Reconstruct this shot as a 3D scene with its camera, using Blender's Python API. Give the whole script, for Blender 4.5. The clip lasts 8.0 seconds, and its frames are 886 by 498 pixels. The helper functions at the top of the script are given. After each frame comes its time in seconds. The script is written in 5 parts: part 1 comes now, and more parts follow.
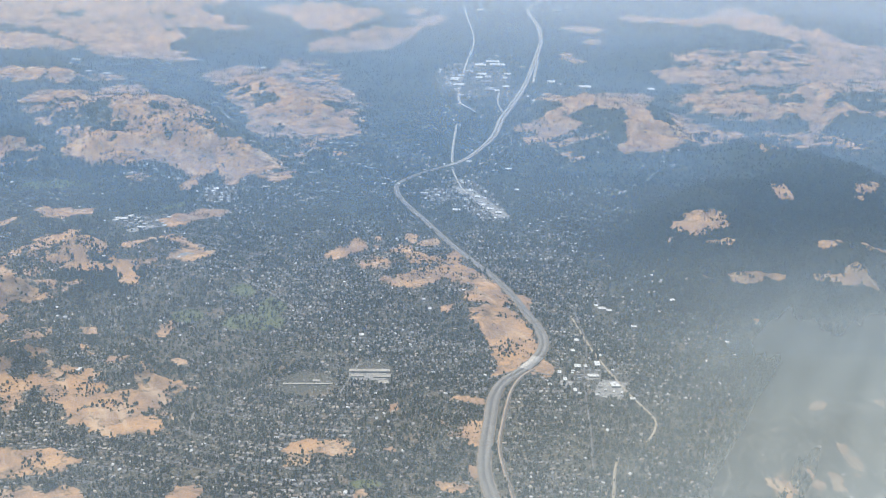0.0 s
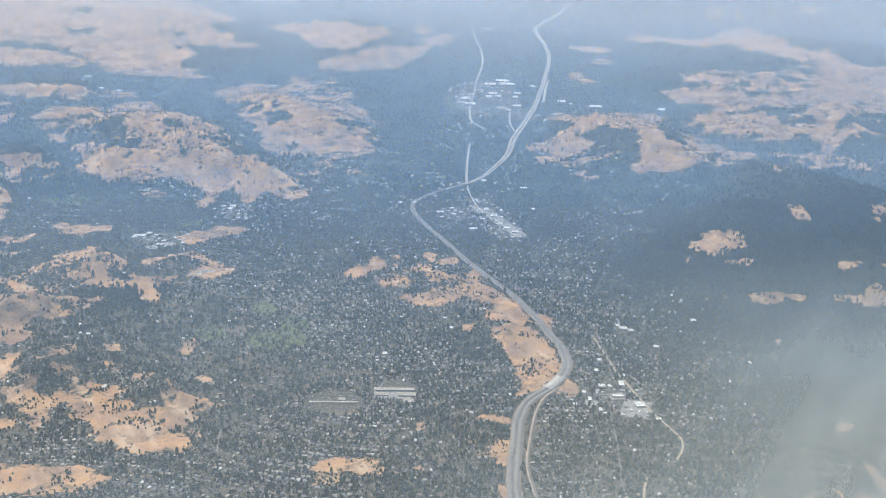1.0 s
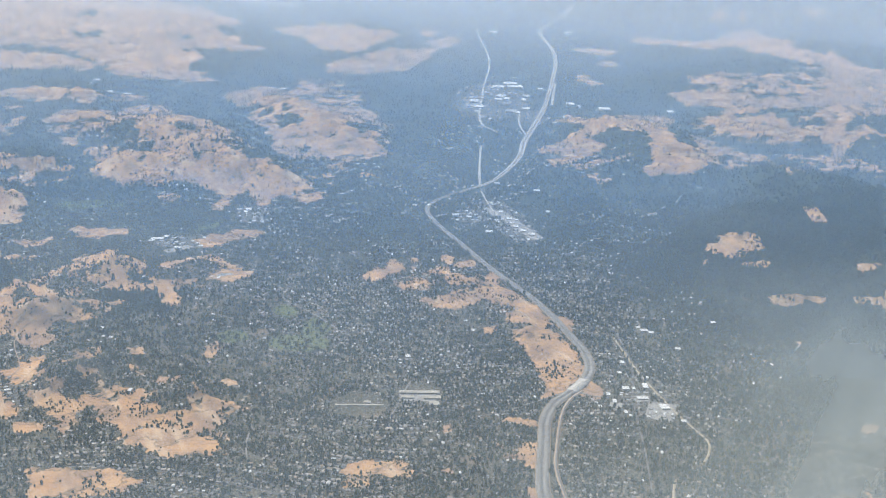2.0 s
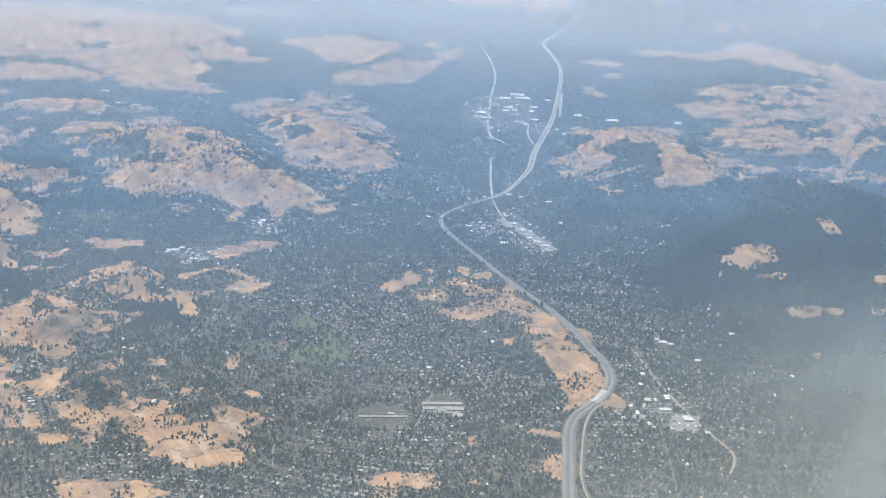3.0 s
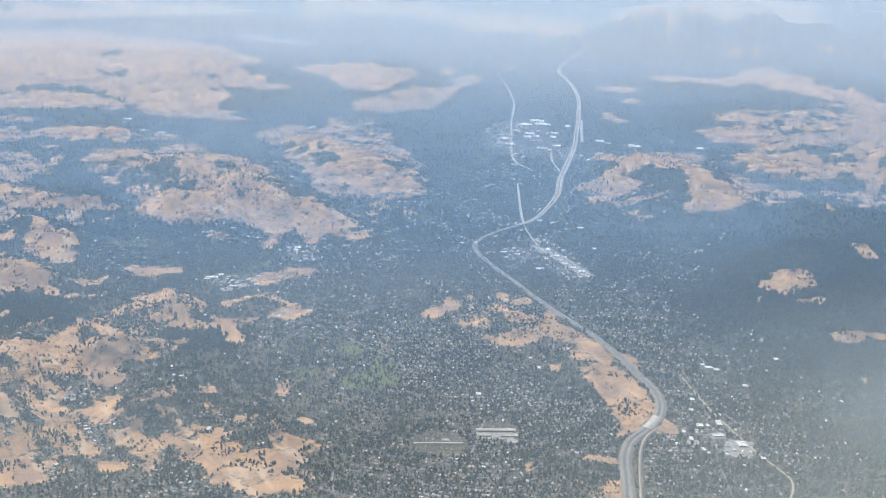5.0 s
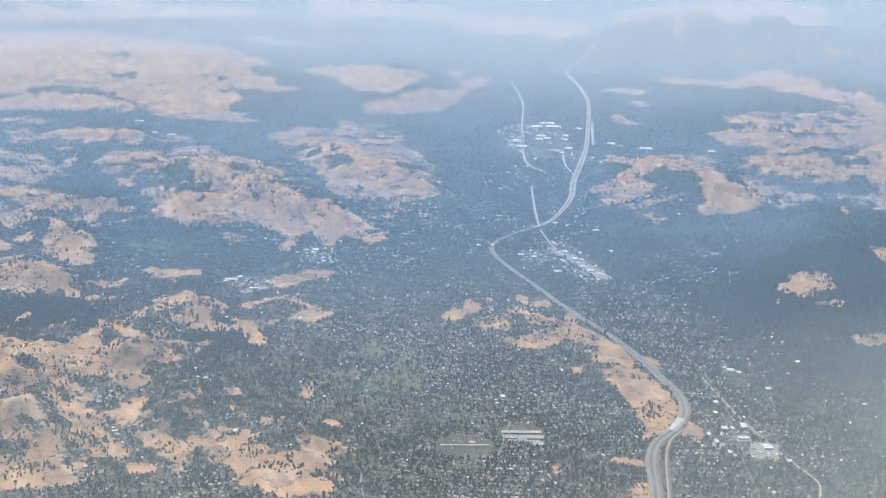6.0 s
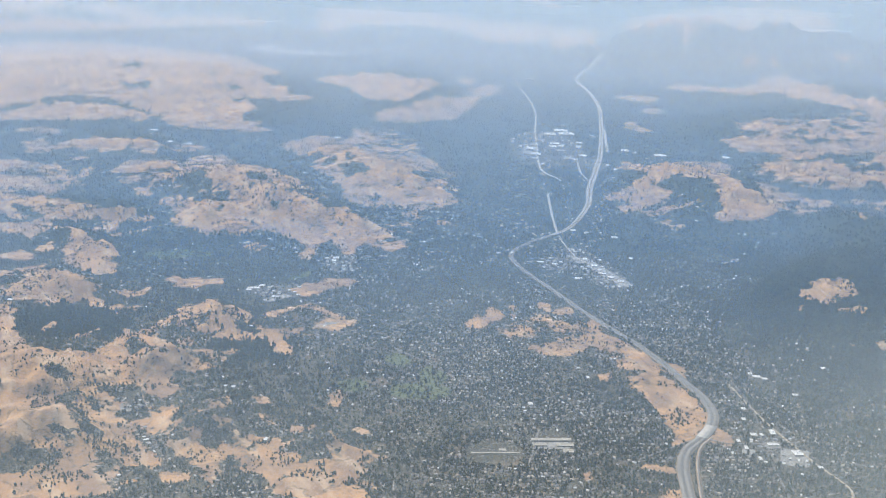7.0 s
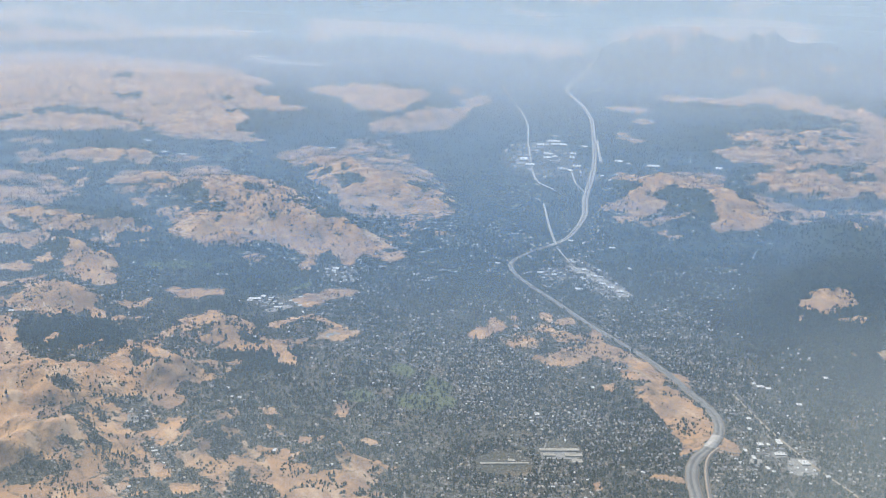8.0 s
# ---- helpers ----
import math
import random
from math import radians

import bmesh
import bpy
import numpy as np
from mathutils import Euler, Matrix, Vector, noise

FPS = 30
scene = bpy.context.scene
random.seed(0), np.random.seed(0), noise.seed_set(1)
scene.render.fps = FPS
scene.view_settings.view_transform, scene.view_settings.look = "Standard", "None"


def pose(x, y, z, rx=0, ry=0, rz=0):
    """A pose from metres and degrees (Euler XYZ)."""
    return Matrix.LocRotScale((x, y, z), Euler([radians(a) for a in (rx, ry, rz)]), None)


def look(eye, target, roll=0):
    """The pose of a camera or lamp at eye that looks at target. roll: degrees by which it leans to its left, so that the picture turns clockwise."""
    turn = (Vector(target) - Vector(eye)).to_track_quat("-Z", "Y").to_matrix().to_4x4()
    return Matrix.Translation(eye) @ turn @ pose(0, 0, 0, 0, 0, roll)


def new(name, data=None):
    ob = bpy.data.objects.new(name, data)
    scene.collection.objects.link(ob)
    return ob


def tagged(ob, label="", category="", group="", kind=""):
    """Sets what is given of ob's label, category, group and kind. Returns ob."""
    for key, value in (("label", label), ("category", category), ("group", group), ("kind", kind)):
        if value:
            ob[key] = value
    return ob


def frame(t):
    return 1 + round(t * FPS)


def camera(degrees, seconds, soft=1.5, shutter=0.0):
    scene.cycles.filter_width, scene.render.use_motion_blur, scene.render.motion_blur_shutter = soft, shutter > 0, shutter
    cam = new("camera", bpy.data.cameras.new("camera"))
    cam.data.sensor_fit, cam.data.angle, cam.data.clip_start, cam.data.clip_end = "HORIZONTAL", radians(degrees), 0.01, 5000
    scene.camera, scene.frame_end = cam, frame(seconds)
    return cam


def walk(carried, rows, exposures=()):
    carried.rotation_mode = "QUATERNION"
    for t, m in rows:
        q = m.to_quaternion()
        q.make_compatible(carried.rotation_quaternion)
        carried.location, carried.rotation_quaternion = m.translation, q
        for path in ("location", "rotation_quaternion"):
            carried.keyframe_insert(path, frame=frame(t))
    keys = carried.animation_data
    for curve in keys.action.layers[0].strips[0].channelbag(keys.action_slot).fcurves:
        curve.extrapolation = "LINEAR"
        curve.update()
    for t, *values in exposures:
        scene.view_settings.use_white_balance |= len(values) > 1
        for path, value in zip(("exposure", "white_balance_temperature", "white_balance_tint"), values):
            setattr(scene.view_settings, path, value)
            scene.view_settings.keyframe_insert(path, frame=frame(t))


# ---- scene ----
# The land is a model at about one to seven, so that its far range still lies inside the camera's reach:
# one unit stands for seven metres of country.
cam = camera(41.0, 8.0, soft=0.95)
PATH = [
    (0, (0.000, 0.000, 257.020), (0.020, 95.631, 227.783), 1.70),
    (0.1, (-1.439, -0.129, 257.057), (-1.419, 95.611, 228.167), 1.74),
    (0.2, (-2.878, -0.259, 257.094), (-3.568, 95.571, 228.754), 1.78),
    (0.3, (-4.316, -0.389, 257.131), (-4.286, 95.531, 228.801), 1.83),
    (0.5, (-7.188, -0.650, 257.205), (-7.040, 95.373, 229.286), 1.91),
    (1, (-14.331, -1.314, 257.390), (-14.328, 94.753, 229.623), 2.01),
    (1.5, (-21.430, -1.992, 257.576), (-21.415, 94.110, 229.929), 1.85),
    (2.8, (-39.679, -3.817, 258.058), (-39.464, 92.365, 230.692), 2.07),
    (3, (-42.460, -4.107, 258.132), (-42.229, 92.264, 231.435), 1.99),
    (3.5, (-49.381, -4.839, 258.318), (-49.425, 91.578, 231.787), 1.91),
    (4, (-56.258, -5.585, 258.503), (-55.832, 90.902, 232.232), 1.93),
    (4.5, (-63.091, -6.345, 258.689), (-62.833, 90.342, 233.160), 1.82),
    (4.7, (-65.812, -6.652, 258.763), (-65.976, 90.163, 233.728), 1.69),
    (5.8, (-80.648, -8.384, 259.171), (-80.592, 88.593, 234.767), 1.82),
    (6, (-83.323, -8.706, 259.245), (-83.610, 88.246, 234.744), 1.75),
    (6.5, (-89.978, -9.520, 259.430), (-90.488, 87.564, 235.462), 1.61),
    (7, (-96.588, -10.348, 259.616), (-97.322, 86.753, 235.724), 1.44),
    (7.5, (-103.155, -11.190, 259.801), (-103.304, 86.029, 236.383), 1.53),
    (8, (-109.677, -12.046, 259.987), (-109.165, 85.265, 236.956), 1.59),
]
walk(cam, [(t, look(eye, target, roll)) for t, eye, target, roll in PATH], exposures=[(0.0, 0.24), (4.0, 0.27), (6.0, 0.29), (8.0, 0.15)])
scene.cycles.transparent_max_bounces = 48

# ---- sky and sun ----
# sheet depths and tints, chosen by distance, that paint haze over the land
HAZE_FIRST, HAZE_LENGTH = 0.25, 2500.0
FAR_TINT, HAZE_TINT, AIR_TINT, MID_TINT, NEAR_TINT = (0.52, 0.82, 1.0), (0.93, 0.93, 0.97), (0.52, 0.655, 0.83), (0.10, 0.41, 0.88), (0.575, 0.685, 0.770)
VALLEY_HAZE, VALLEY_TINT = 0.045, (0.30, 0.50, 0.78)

SUN_HEIGHT, SUN_TURN = 49.0, -38.0  # degrees over the horizon; degrees from straight ahead, to the left
world = bpy.data.worlds.new("sky")
scene.world = world
world.use_nodes = True
sky = world.node_tree.nodes.new("ShaderNodeTexSky")
sky.sky_type, sky.sun_disc = "NISHITA", False
sky.sun_elevation, sky.sun_rotation = radians(SUN_HEIGHT), radians(SUN_TURN)
back = world.node_tree.nodes["Background"]
back.inputs["Strength"].default_value = 0.11
world.node_tree.links.new(sky.outputs[0], back.inputs["Color"])
sun = new("sun", bpy.data.lights.new("sun", "SUN"))
sun.data.energy, sun.data.angle, sun.data.color = 4.6, radians(0.6), (1.0, 0.95, 0.87)
ahead = Vector((math.sin(radians(SUN_TURN)) * math.cos(radians(SUN_HEIGHT)), math.cos(radians(SUN_TURN)) * math.cos(radians(SUN_HEIGHT)), math.sin(radians(SUN_HEIGHT))))
sun.matrix_world = look(ahead * 900, (0, 0, 0))

# ---- materials ----


class Nodes:
    """Short hand for a node material."""

    def __init__(self, name):
        self.mat = bpy.data.materials.new(name)
        self.mat.use_nodes = True
        self.tree = self.mat.node_tree
        self.bsdf = self.tree.nodes["Principled BSDF"]
        self.bsdf.inputs["Specular IOR Level"].default_value = 0.15
        self.out = self.tree.nodes["Material Output"]

    def add(self, kind, **inputs):
        node = self.tree.nodes.new(kind)
        for key, value in inputs.items():
            self.put(node.inputs[key.replace("_", " ")], value)
        return node

    def put(self, socket, value):
        if isinstance(value, bpy.types.NodeSocket):
            self.tree.links.new(value, socket)
        else:
            socket.default_value = value

    def math(self, op, a, b=0.0):
        node = self.tree.nodes.new("ShaderNodeMath")
        node.operation = op
        self.put(node.inputs[0], a)
        self.put(node.inputs[1], b)
        return node.outputs[0]

    def ramp(self, value, low, high, to_low=0.0, to_high=1.0):
        node = self.tree.nodes.new("ShaderNodeMapRange")
        node.interpolation_type = "SMOOTHSTEP"
        for key, v in (("Value", value), ("From Min", low), ("From Max", high), ("To Min", to_low), ("To Max", to_high)):
            self.put(node.inputs[key], v)
        return node.outputs[0]

    def mix(self, fac, a, b):
        node = self.tree.nodes.new("ShaderNodeMix")
        node.data_type = "RGBA"
        self.put(node.inputs["Factor"], fac)
        for socket, v in ((node.inputs[6], a), (node.inputs[7], b)):
            self.put(socket, v if isinstance(v, bpy.types.NodeSocket) else (*v, 1))
        return node.outputs[2]

    def noise(self, scale, detail=3.0, rough=0.55, stretch=(1, 1, 1), turn=0.0):
        place = self.tree.nodes.new("ShaderNodeTexCoord").outputs["Object"]
        bend = self.tree.nodes.new("ShaderNodeMapping")
        bend.vector_type = "TEXTURE"
        bend.inputs["Scale"].default_value = tuple(1 / s for s in stretch)
        bend.inputs["Rotation"].default_value = (0, 0, radians(turn))
        self.tree.links.new(place, bend.inputs["Vector"])
        node = self.add("ShaderNodeTexNoise", Vector=bend.outputs[0], Scale=scale, Detail=detail, Roughness=rough)
        return node.outputs["Fac"]

    def bump(self, height, strength, distance):
        node = self.add("ShaderNodeBump", Height=height, Strength=strength, Distance=distance)
        self.tree.links.new(node.outputs[0], self.bsdf.inputs["Normal"])

    def done(self, colour, rough=0.9):
        self.put(self.bsdf.inputs["Base Color"], colour if isinstance(colour, bpy.types.NodeSocket) else (*colour, 1))
        self.put(self.bsdf.inputs["Roughness"], rough)
        return self.mat


def ground_material():
    n = Nodes("land")
    cover = n.tree.nodes.new("ShaderNodeVertexColor")
    cover.layer_name = "cover"
    split = n.add("ShaderNodeSeparateColor", Color=cover.outputs["Color"])
    fields = n.tree.nodes.new("ShaderNodeVertexColor")
    fields.layer_name = "fields"
    more = n.add("ShaderNodeSeparateColor", Color=fields.outputs["Color"])
    coarse, fine = n.noise(0.06, 5, 0.6), n.noise(0.35, 4, 0.65)
    tiny, patch = n.noise(1.2, 3, 0.6), n.noise(0.014, 4, 0.55)
    # leaf litter, yards and thickets under the trees
    floor = n.mix(n.ramp(fine, 0.35, 0.7), (0.026, 0.034, 0.028), (0.088, 0.080, 0.058))
    floor = n.mix(n.ramp(tiny, 0.53, 0.62), floor, n.mix(n.ramp(fine, 0.42, 0.58), (0.38, 0.30, 0.21), (0.18, 0.17, 0.09)))
    floor = n.mix(n.ramp(n.noise(0.9, 2, 0.5, (1, 0.4, 1), 35), 0.62, 0.68), floor, (0.32, 0.30, 0.28))
    floor = n.mix(n.ramp(coarse, 0.54, 0.70, 0.0, 0.6), floor, (0.23, 0.165, 0.10))
    wild = n.mix(n.ramp(fine, 0.3, 0.75), (0.018, 0.032, 0.026), (0.040, 0.058, 0.042))
    floor = n.mix(n.ramp(more.outputs[2], 0.34, 0.72), floor, wild)
    # streets and roofs of the towns
    town = n.mix(n.ramp(fine, 0.4, 0.66), (0.10, 0.098, 0.09), (0.30, 0.26, 0.21))
    floor = n.mix(n.math("MULTIPLY", n.ramp(more.outputs[0], 0.48, 0.62), n.ramp(tiny, 0.42, 0.6)), floor, town)
    green = n.mix(n.ramp(fine, 0.3, 0.7), (0.090, 0.115, 0.048), (0.155, 0.170, 0.078))
    lawn_edge = n.math("ADD", split.outputs[1], n.math("MULTIPLY", n.math("SUBTRACT", coarse, 0.5), 0.5))
    floor = n.mix(n.ramp(lawn_edge, 0.50, 0.58), floor, green)
    # dry grass, bleached and rusty in noise patches
    straw = n.mix(n.ramp(patch, 0.35, 0.68), (0.50, 0.280, 0.130), (0.63, 0.380, 0.188))
    straw = n.mix(n.ramp(coarse, 0.36, 0.62, 0.75, 0.0), straw, (0.33, 0.21, 0.14))
    straw = n.mix(n.ramp(n.noise(0.032, 4, 0.6), 0.46, 0.62, 0.0, 0.75), straw, (0.29, 0.19, 0.135))
    straw = n.mix(n.ramp(fine, 0.52, 0.68, 0.0, 0.65), straw, (0.22, 0.155, 0.095))
    straw = n.mix(n.ramp(tiny, 0.60, 0.68, 0.0, 0.5), straw, (0.14, 0.11, 0.07))
    straw = n.mix(n.ramp(n.noise(0.09, 4, 0.6, (1, 0.25, 1), 25), 0.52, 0.68, 0.0, 0.55), straw, (0.66, 0.49, 0.32))
    # brush along the gullies
    crease = n.math("ABSOLUTE", n.math("SUBTRACT", n.noise(0.030, 5, 0.55), 0.5))
    straw = n.mix(n.ramp(crease, 0.0, 0.018, 0.6, 0.0), straw, (0.10, 0.085, 0.055))
    edge = n.math("ADD", split.outputs[0], n.math("MULTIPLY", n.math("SUBTRACT", coarse, 0.5), 0.62))
    edge = n.math("ADD", edge, n.math("MULTIPLY", n.math("SUBTRACT", n.noise(0.22, 6, 0.7), 0.5), 0.62))
    floor = n.mix(n.ramp(edge, 0.485, 0.52), floor, straw)
    lot = n.mix(n.ramp(fine, 0.35, 0.65), (0.23, 0.225, 0.21), (0.40, 0.38, 0.34))
    floor = n.mix(n.ramp(more.outputs[1], 0.50, 0.53), floor, lot)
    n.bump(fine, 0.6, 1.2)
    return n.done(floor, 0.95)


def leaf_material(name, low, high, dry):
    n = Nodes(name)
    island = n.tree.nodes.new("ShaderNodeNewGeometry").outputs["Random Per Island"]
    colour = n.mix(island, low, high)
    colour = n.mix(n.ramp(island, 0.86, 1.0, 0.0, 0.7), colour, dry)
    colour = n.mix(n.ramp(n.noise(1.6, 3, 0.7), 0.35, 0.7, 0.0, 0.5), colour, low)
    n.bump(n.noise(3.0, 3, 0.7), 0.8, 0.3)
    return n.done(colour, 0.85)


def plain_material(name, low, high, scale, rough=0.85, island=0.0, stretch=(1, 1, 1)):
    n = Nodes(name)
    colour = n.mix(n.ramp(n.noise(scale, 4, 0.6, stretch), 0.3, 0.7), low, high)
    if island:
        chance = n.tree.nodes.new("ShaderNodeNewGeometry").outputs["Random Per Island"]
        colour = n.mix(n.ramp(chance, 0.3, 0.62, 0.0, island), colour, (0.10, 0.095, 0.09))
    n.bump(n.noise(scale * 5, 3, 0.6), 0.3, 0.05)
    return n.done(colour, rough)


def home_material(name, tones, per_object):
    """Paint or shingles that differ from house to house; tones: share and colour, in rising order."""
    n = Nodes(name)
    if per_object:
        chance = n.tree.nodes.new("ShaderNodeObjectInfo").outputs["Random"]
    else:
        chance = n.tree.nodes.new("ShaderNodeNewGeometry").outputs["Random Per Island"]
    colour = tones[0][1]
    for share, tone in tones[1:]:
        colour = n.mix(n.ramp(chance, share - 0.03, share + 0.03), colour, tone)
    colour = n.mix(n.ramp(n.noise(1.5, 3), 0.4, 0.75, 0.0, 0.3), colour, (0.2, 0.18, 0.16))
    return n.done(colour, 0.8)


def haze_material(name, depth, fade, wisps, scale, colour, flat, forward):
    """Haze stand-in sheet: lets most light by, scatters the rest on both sides."""
    n = Nodes(name)
    n.tree.nodes.remove(n.bsdf)
    rise = n.tree.nodes.new("ShaderNodeAttribute")
    rise.attribute_name = "rise"
    high = rise.outputs["Fac"]
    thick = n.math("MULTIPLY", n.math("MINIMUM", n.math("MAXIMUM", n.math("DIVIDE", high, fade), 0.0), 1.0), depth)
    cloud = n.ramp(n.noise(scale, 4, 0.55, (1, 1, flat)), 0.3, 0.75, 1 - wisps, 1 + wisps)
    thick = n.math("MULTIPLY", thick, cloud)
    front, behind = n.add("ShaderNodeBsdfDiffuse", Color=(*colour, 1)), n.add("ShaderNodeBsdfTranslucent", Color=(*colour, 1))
    both = n.add("ShaderNodeMixShader", Fac=forward)
    n.tree.links.new(front.outputs[0], both.inputs[1])
    n.tree.links.new(behind.outputs[0], both.inputs[2])
    veil = n.add("ShaderNodeMixShader", Fac=thick)
    n.tree.links.new(n.tree.nodes.new("ShaderNodeBsdfTransparent").outputs[0], veil.inputs[1])
    n.tree.links.new(both.outputs[0], veil.inputs[2])
    n.tree.links.new(veil.outputs[0], n.out.inputs["Surface"])
    return n.mat


LAND = ground_material()
OAK = leaf_material("oak_leaves", (0.022, 0.031, 0.014), (0.050, 0.063, 0.026), (0.12, 0.105, 0.05))
WOOD_LEAVES = leaf_material("forest_leaves", (0.015, 0.032, 0.026), (0.038, 0.064, 0.046), (0.075, 0.090, 0.055))
YARD_LEAVES = leaf_material("garden_leaves", (0.011, 0.021, 0.014), (0.060, 0.085, 0.045), (0.22, 0.17, 0.09))
BARK = plain_material("bark", (0.06, 0.045, 0.03), (0.12, 0.09, 0.065), 2.0)
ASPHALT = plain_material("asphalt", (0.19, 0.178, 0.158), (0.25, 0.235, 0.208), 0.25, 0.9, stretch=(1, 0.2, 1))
STREET = plain_material("street", (0.13, 0.125, 0.12), (0.22, 0.21, 0.20), 0.3)
CONCRETE = plain_material("concrete", (0.38, 0.36, 0.32), (0.52, 0.49, 0.44), 0.4)
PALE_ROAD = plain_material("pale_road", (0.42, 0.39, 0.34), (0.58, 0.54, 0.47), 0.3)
TRAIL = plain_material("trail", (0.34, 0.28, 0.20), (0.46, 0.39, 0.28), 0.3)
DIRT = plain_material("dirt", (0.28, 0.20, 0.14), (0.45, 0.33, 0.23), 0.2)
VERGE = plain_material("verge", (0.22, 0.165, 0.11), (0.34, 0.26, 0.18), 0.2)
LINE_PAINT = plain_material("line_paint", (0.36, 0.36, 0.35), (0.46, 0.46, 0.45), 1.0)
WHITE_ROOF = plain_material("white_roof", (0.62, 0.61, 0.58), (0.85, 0.84, 0.80), 0.12)
GREY_ROOF = plain_material("grey_roof", (0.30, 0.30, 0.29), (0.46, 0.45, 0.43), 0.2)
TAN_ROOF = plain_material("tan_roof", (0.34, 0.31, 0.25), (0.48, 0.44, 0.36), 0.2)
PLASTER = plain_material("plaster", (0.42, 0.39, 0.33), (0.60, 0.56, 0.48), 0.3)
DARK_GLASS = plain_material("dark_glass", (0.03, 0.035, 0.04), (0.06, 0.065, 0.07), 0.5, 0.2)
STEEL = plain_material("steel", (0.35, 0.35, 0.35), (0.5, 0.5, 0.5), 0.8, 0.5)
ROOF_TONES = [(0.0, (0.10, 0.085, 0.075)), (0.25, (0.20, 0.20, 0.205)), (0.42, (0.33, 0.26, 0.19)), (0.62, (0.38, 0.35, 0.32)), (0.84, (0.50, 0.43, 0.34)), (0.95, (0.80, 0.79, 0.77))]
WALL_TONES = [(0.0, (0.30, 0.26, 0.21)), (0.3, (0.46, 0.43, 0.38)), (0.6, (0.62, 0.58, 0.50)), (0.8, (0.80, 0.78, 0.74))]
HOUSE_WALL, HOUSE_ROOF = home_material("house_wall", WALL_TONES, True), home_material("house_roof", ROOF_TONES, True)
FAR_WALLS, FAR_ROOFS = home_material("far_walls", WALL_TONES, False), home_material("far_roofs", ROOF_TONES, False)

# ---- the lie of the land ----

# the highway's centre line, north to south
HIGHWAY = [
    (39.4, 401.3),
    (27.8, 456.2),
    (24.0, 474.5),
    (22.2, 494.8),
    (23.6, 518.1),
    (26.0, 543.4),
    (29.3, 574.6),
    (35.8, 596.7),
    (46.7, 614.1),
    (55.7, 631.4),
    (61.1, 651.9),
    (60.5, 677.0),
    (53.8, 709.6),
    (46.3, 741.7),
    (34.4, 781.1),
    (19.2, 818.8),
    (4.7, 857.2),
    (-11.2, 905.6),
    (-27.1, 952.1),
    (-38.7, 992.1),
    (-42.8, 1028.0),
    (-33.9, 1059.2),
    (-12.2, 1096.1),
    (14.8, 1135.9),
    (32.4, 1185.1),
    (52.1, 1268.3),
    (63.6, 1361.4),
    (79.2, 1452.7),
    (102.4, 1595.0),
    (119.8, 1731.1),
    (141.3, 1916.9),
    (164.6, 2144.4),
    (174.0, 2373.9),
    (176.6, 2702.1),
    (252.1, 3060.8),
    (334.2, 3520.6),
]
# hills: middle x, y, half length, half width, turn, height
HILLS = []
HILLS += [
    (-330.7, 1289.6, 162.9, 71.2, 116.6, 13.0),
    (-217.8, 1150.3, 109.4, 36.1, 127.0, 8.0),
    (-333.2, 1142.1, 70.6, 30.7, 124.6, 7.0),
    (-552.5, 1598.5, 103.3, 50.9, 126.3, 10.0),
    (-451.0, 1395.1, 69.7, 38.4, 110.6, 7.0),
    (-429.8, 1163.3, 34.3, 25.9, 126.3, 5.0),
    (-227.7, 1474.2, 160.2, 40.5, 107.2, 10.0),
    (-154.4, 1388.0, 114.3, 47.8, 108.3, 9.0),
    (-832.9, 2401.9, 566.9, 279.2, 113.4, 24.0),
    (-522.4, 2269.0, 405.3, 153.0, 107.2, 20.0),
    (-227.2, 2449.4, 231.6, 122.9, 103.7, 16.0),
    (-170.3, 2123.1, 185.6, 74.5, 73.7, 12.0),
]
HILLS += [
    (-457.5, 1906.8, 133.7, 78.5, 143.6, 9.0),
    (-346.1, 680.8, 78.8, 48.0, 154.8, 12.0),
    (-324.4, 585.4, 48.0, 35.9, 158.4, 12.0),
    (-230.9, 607.3, 39.6, 23.1, 75.6, 9.0),
    (-159.2, 580.7, 34.6, 18.3, 112.6, 7.0),
    (-278.6, 706.8, 35.7, 18.8, 62.0, 8.0),
    (-272.1, 804.0, 41.2, 31.7, 109.9, 8.0),
    (-207.7, 809.6, 35.5, 27.4, 47.0, 6.0),
    (-402.0, 881.3, 53.1, 31.8, 159.7, 7.0),
    (-427.3, 1018.6, 87.1, 23.1, 113.4, 8.0),
    (-482.6, 1156.8, 84.7, 34.6, 168.3, 7.0),
    (-17.1, 799.2, 53.4, 38.8, 57.7, 5.0),
]
HILLS += [
    (32.4, 715.1, 56.9, 20.4, 91.3, 5.0),
    (182.3, 1405.9, 151.7, 80.1, 86.7, 10.0),
    (228.1, 1310.3, 100.6, 43.3, 76.8, 8.0),
    (399.9, 1519.8, 137.0, 117.7, 55.5, 13.0),
    (500.9, 1516.2, 142.9, 72.5, 61.4, 14.0),
    (461.5, 1919.8, 266.7, 162.1, 57.0, 16.0),
    (695.8, 2363.1, 320.5, 168.7, 80.0, 18.0),
    (424.7, 2341.7, 197.5, 120.0, 61.1, 8.0),
    (210.2, 934.7, 75.3, 51.4, 59.6, 18.0),
    (313.2, 954.7, 133.3, 98.6, 67.1, 24.0),
    (237.2, 791.4, 87.6, 38.4, 2.6, 17.0),
    (339.2, 1097.1, 131.9, 64.8, 102.8, 18.0),
]
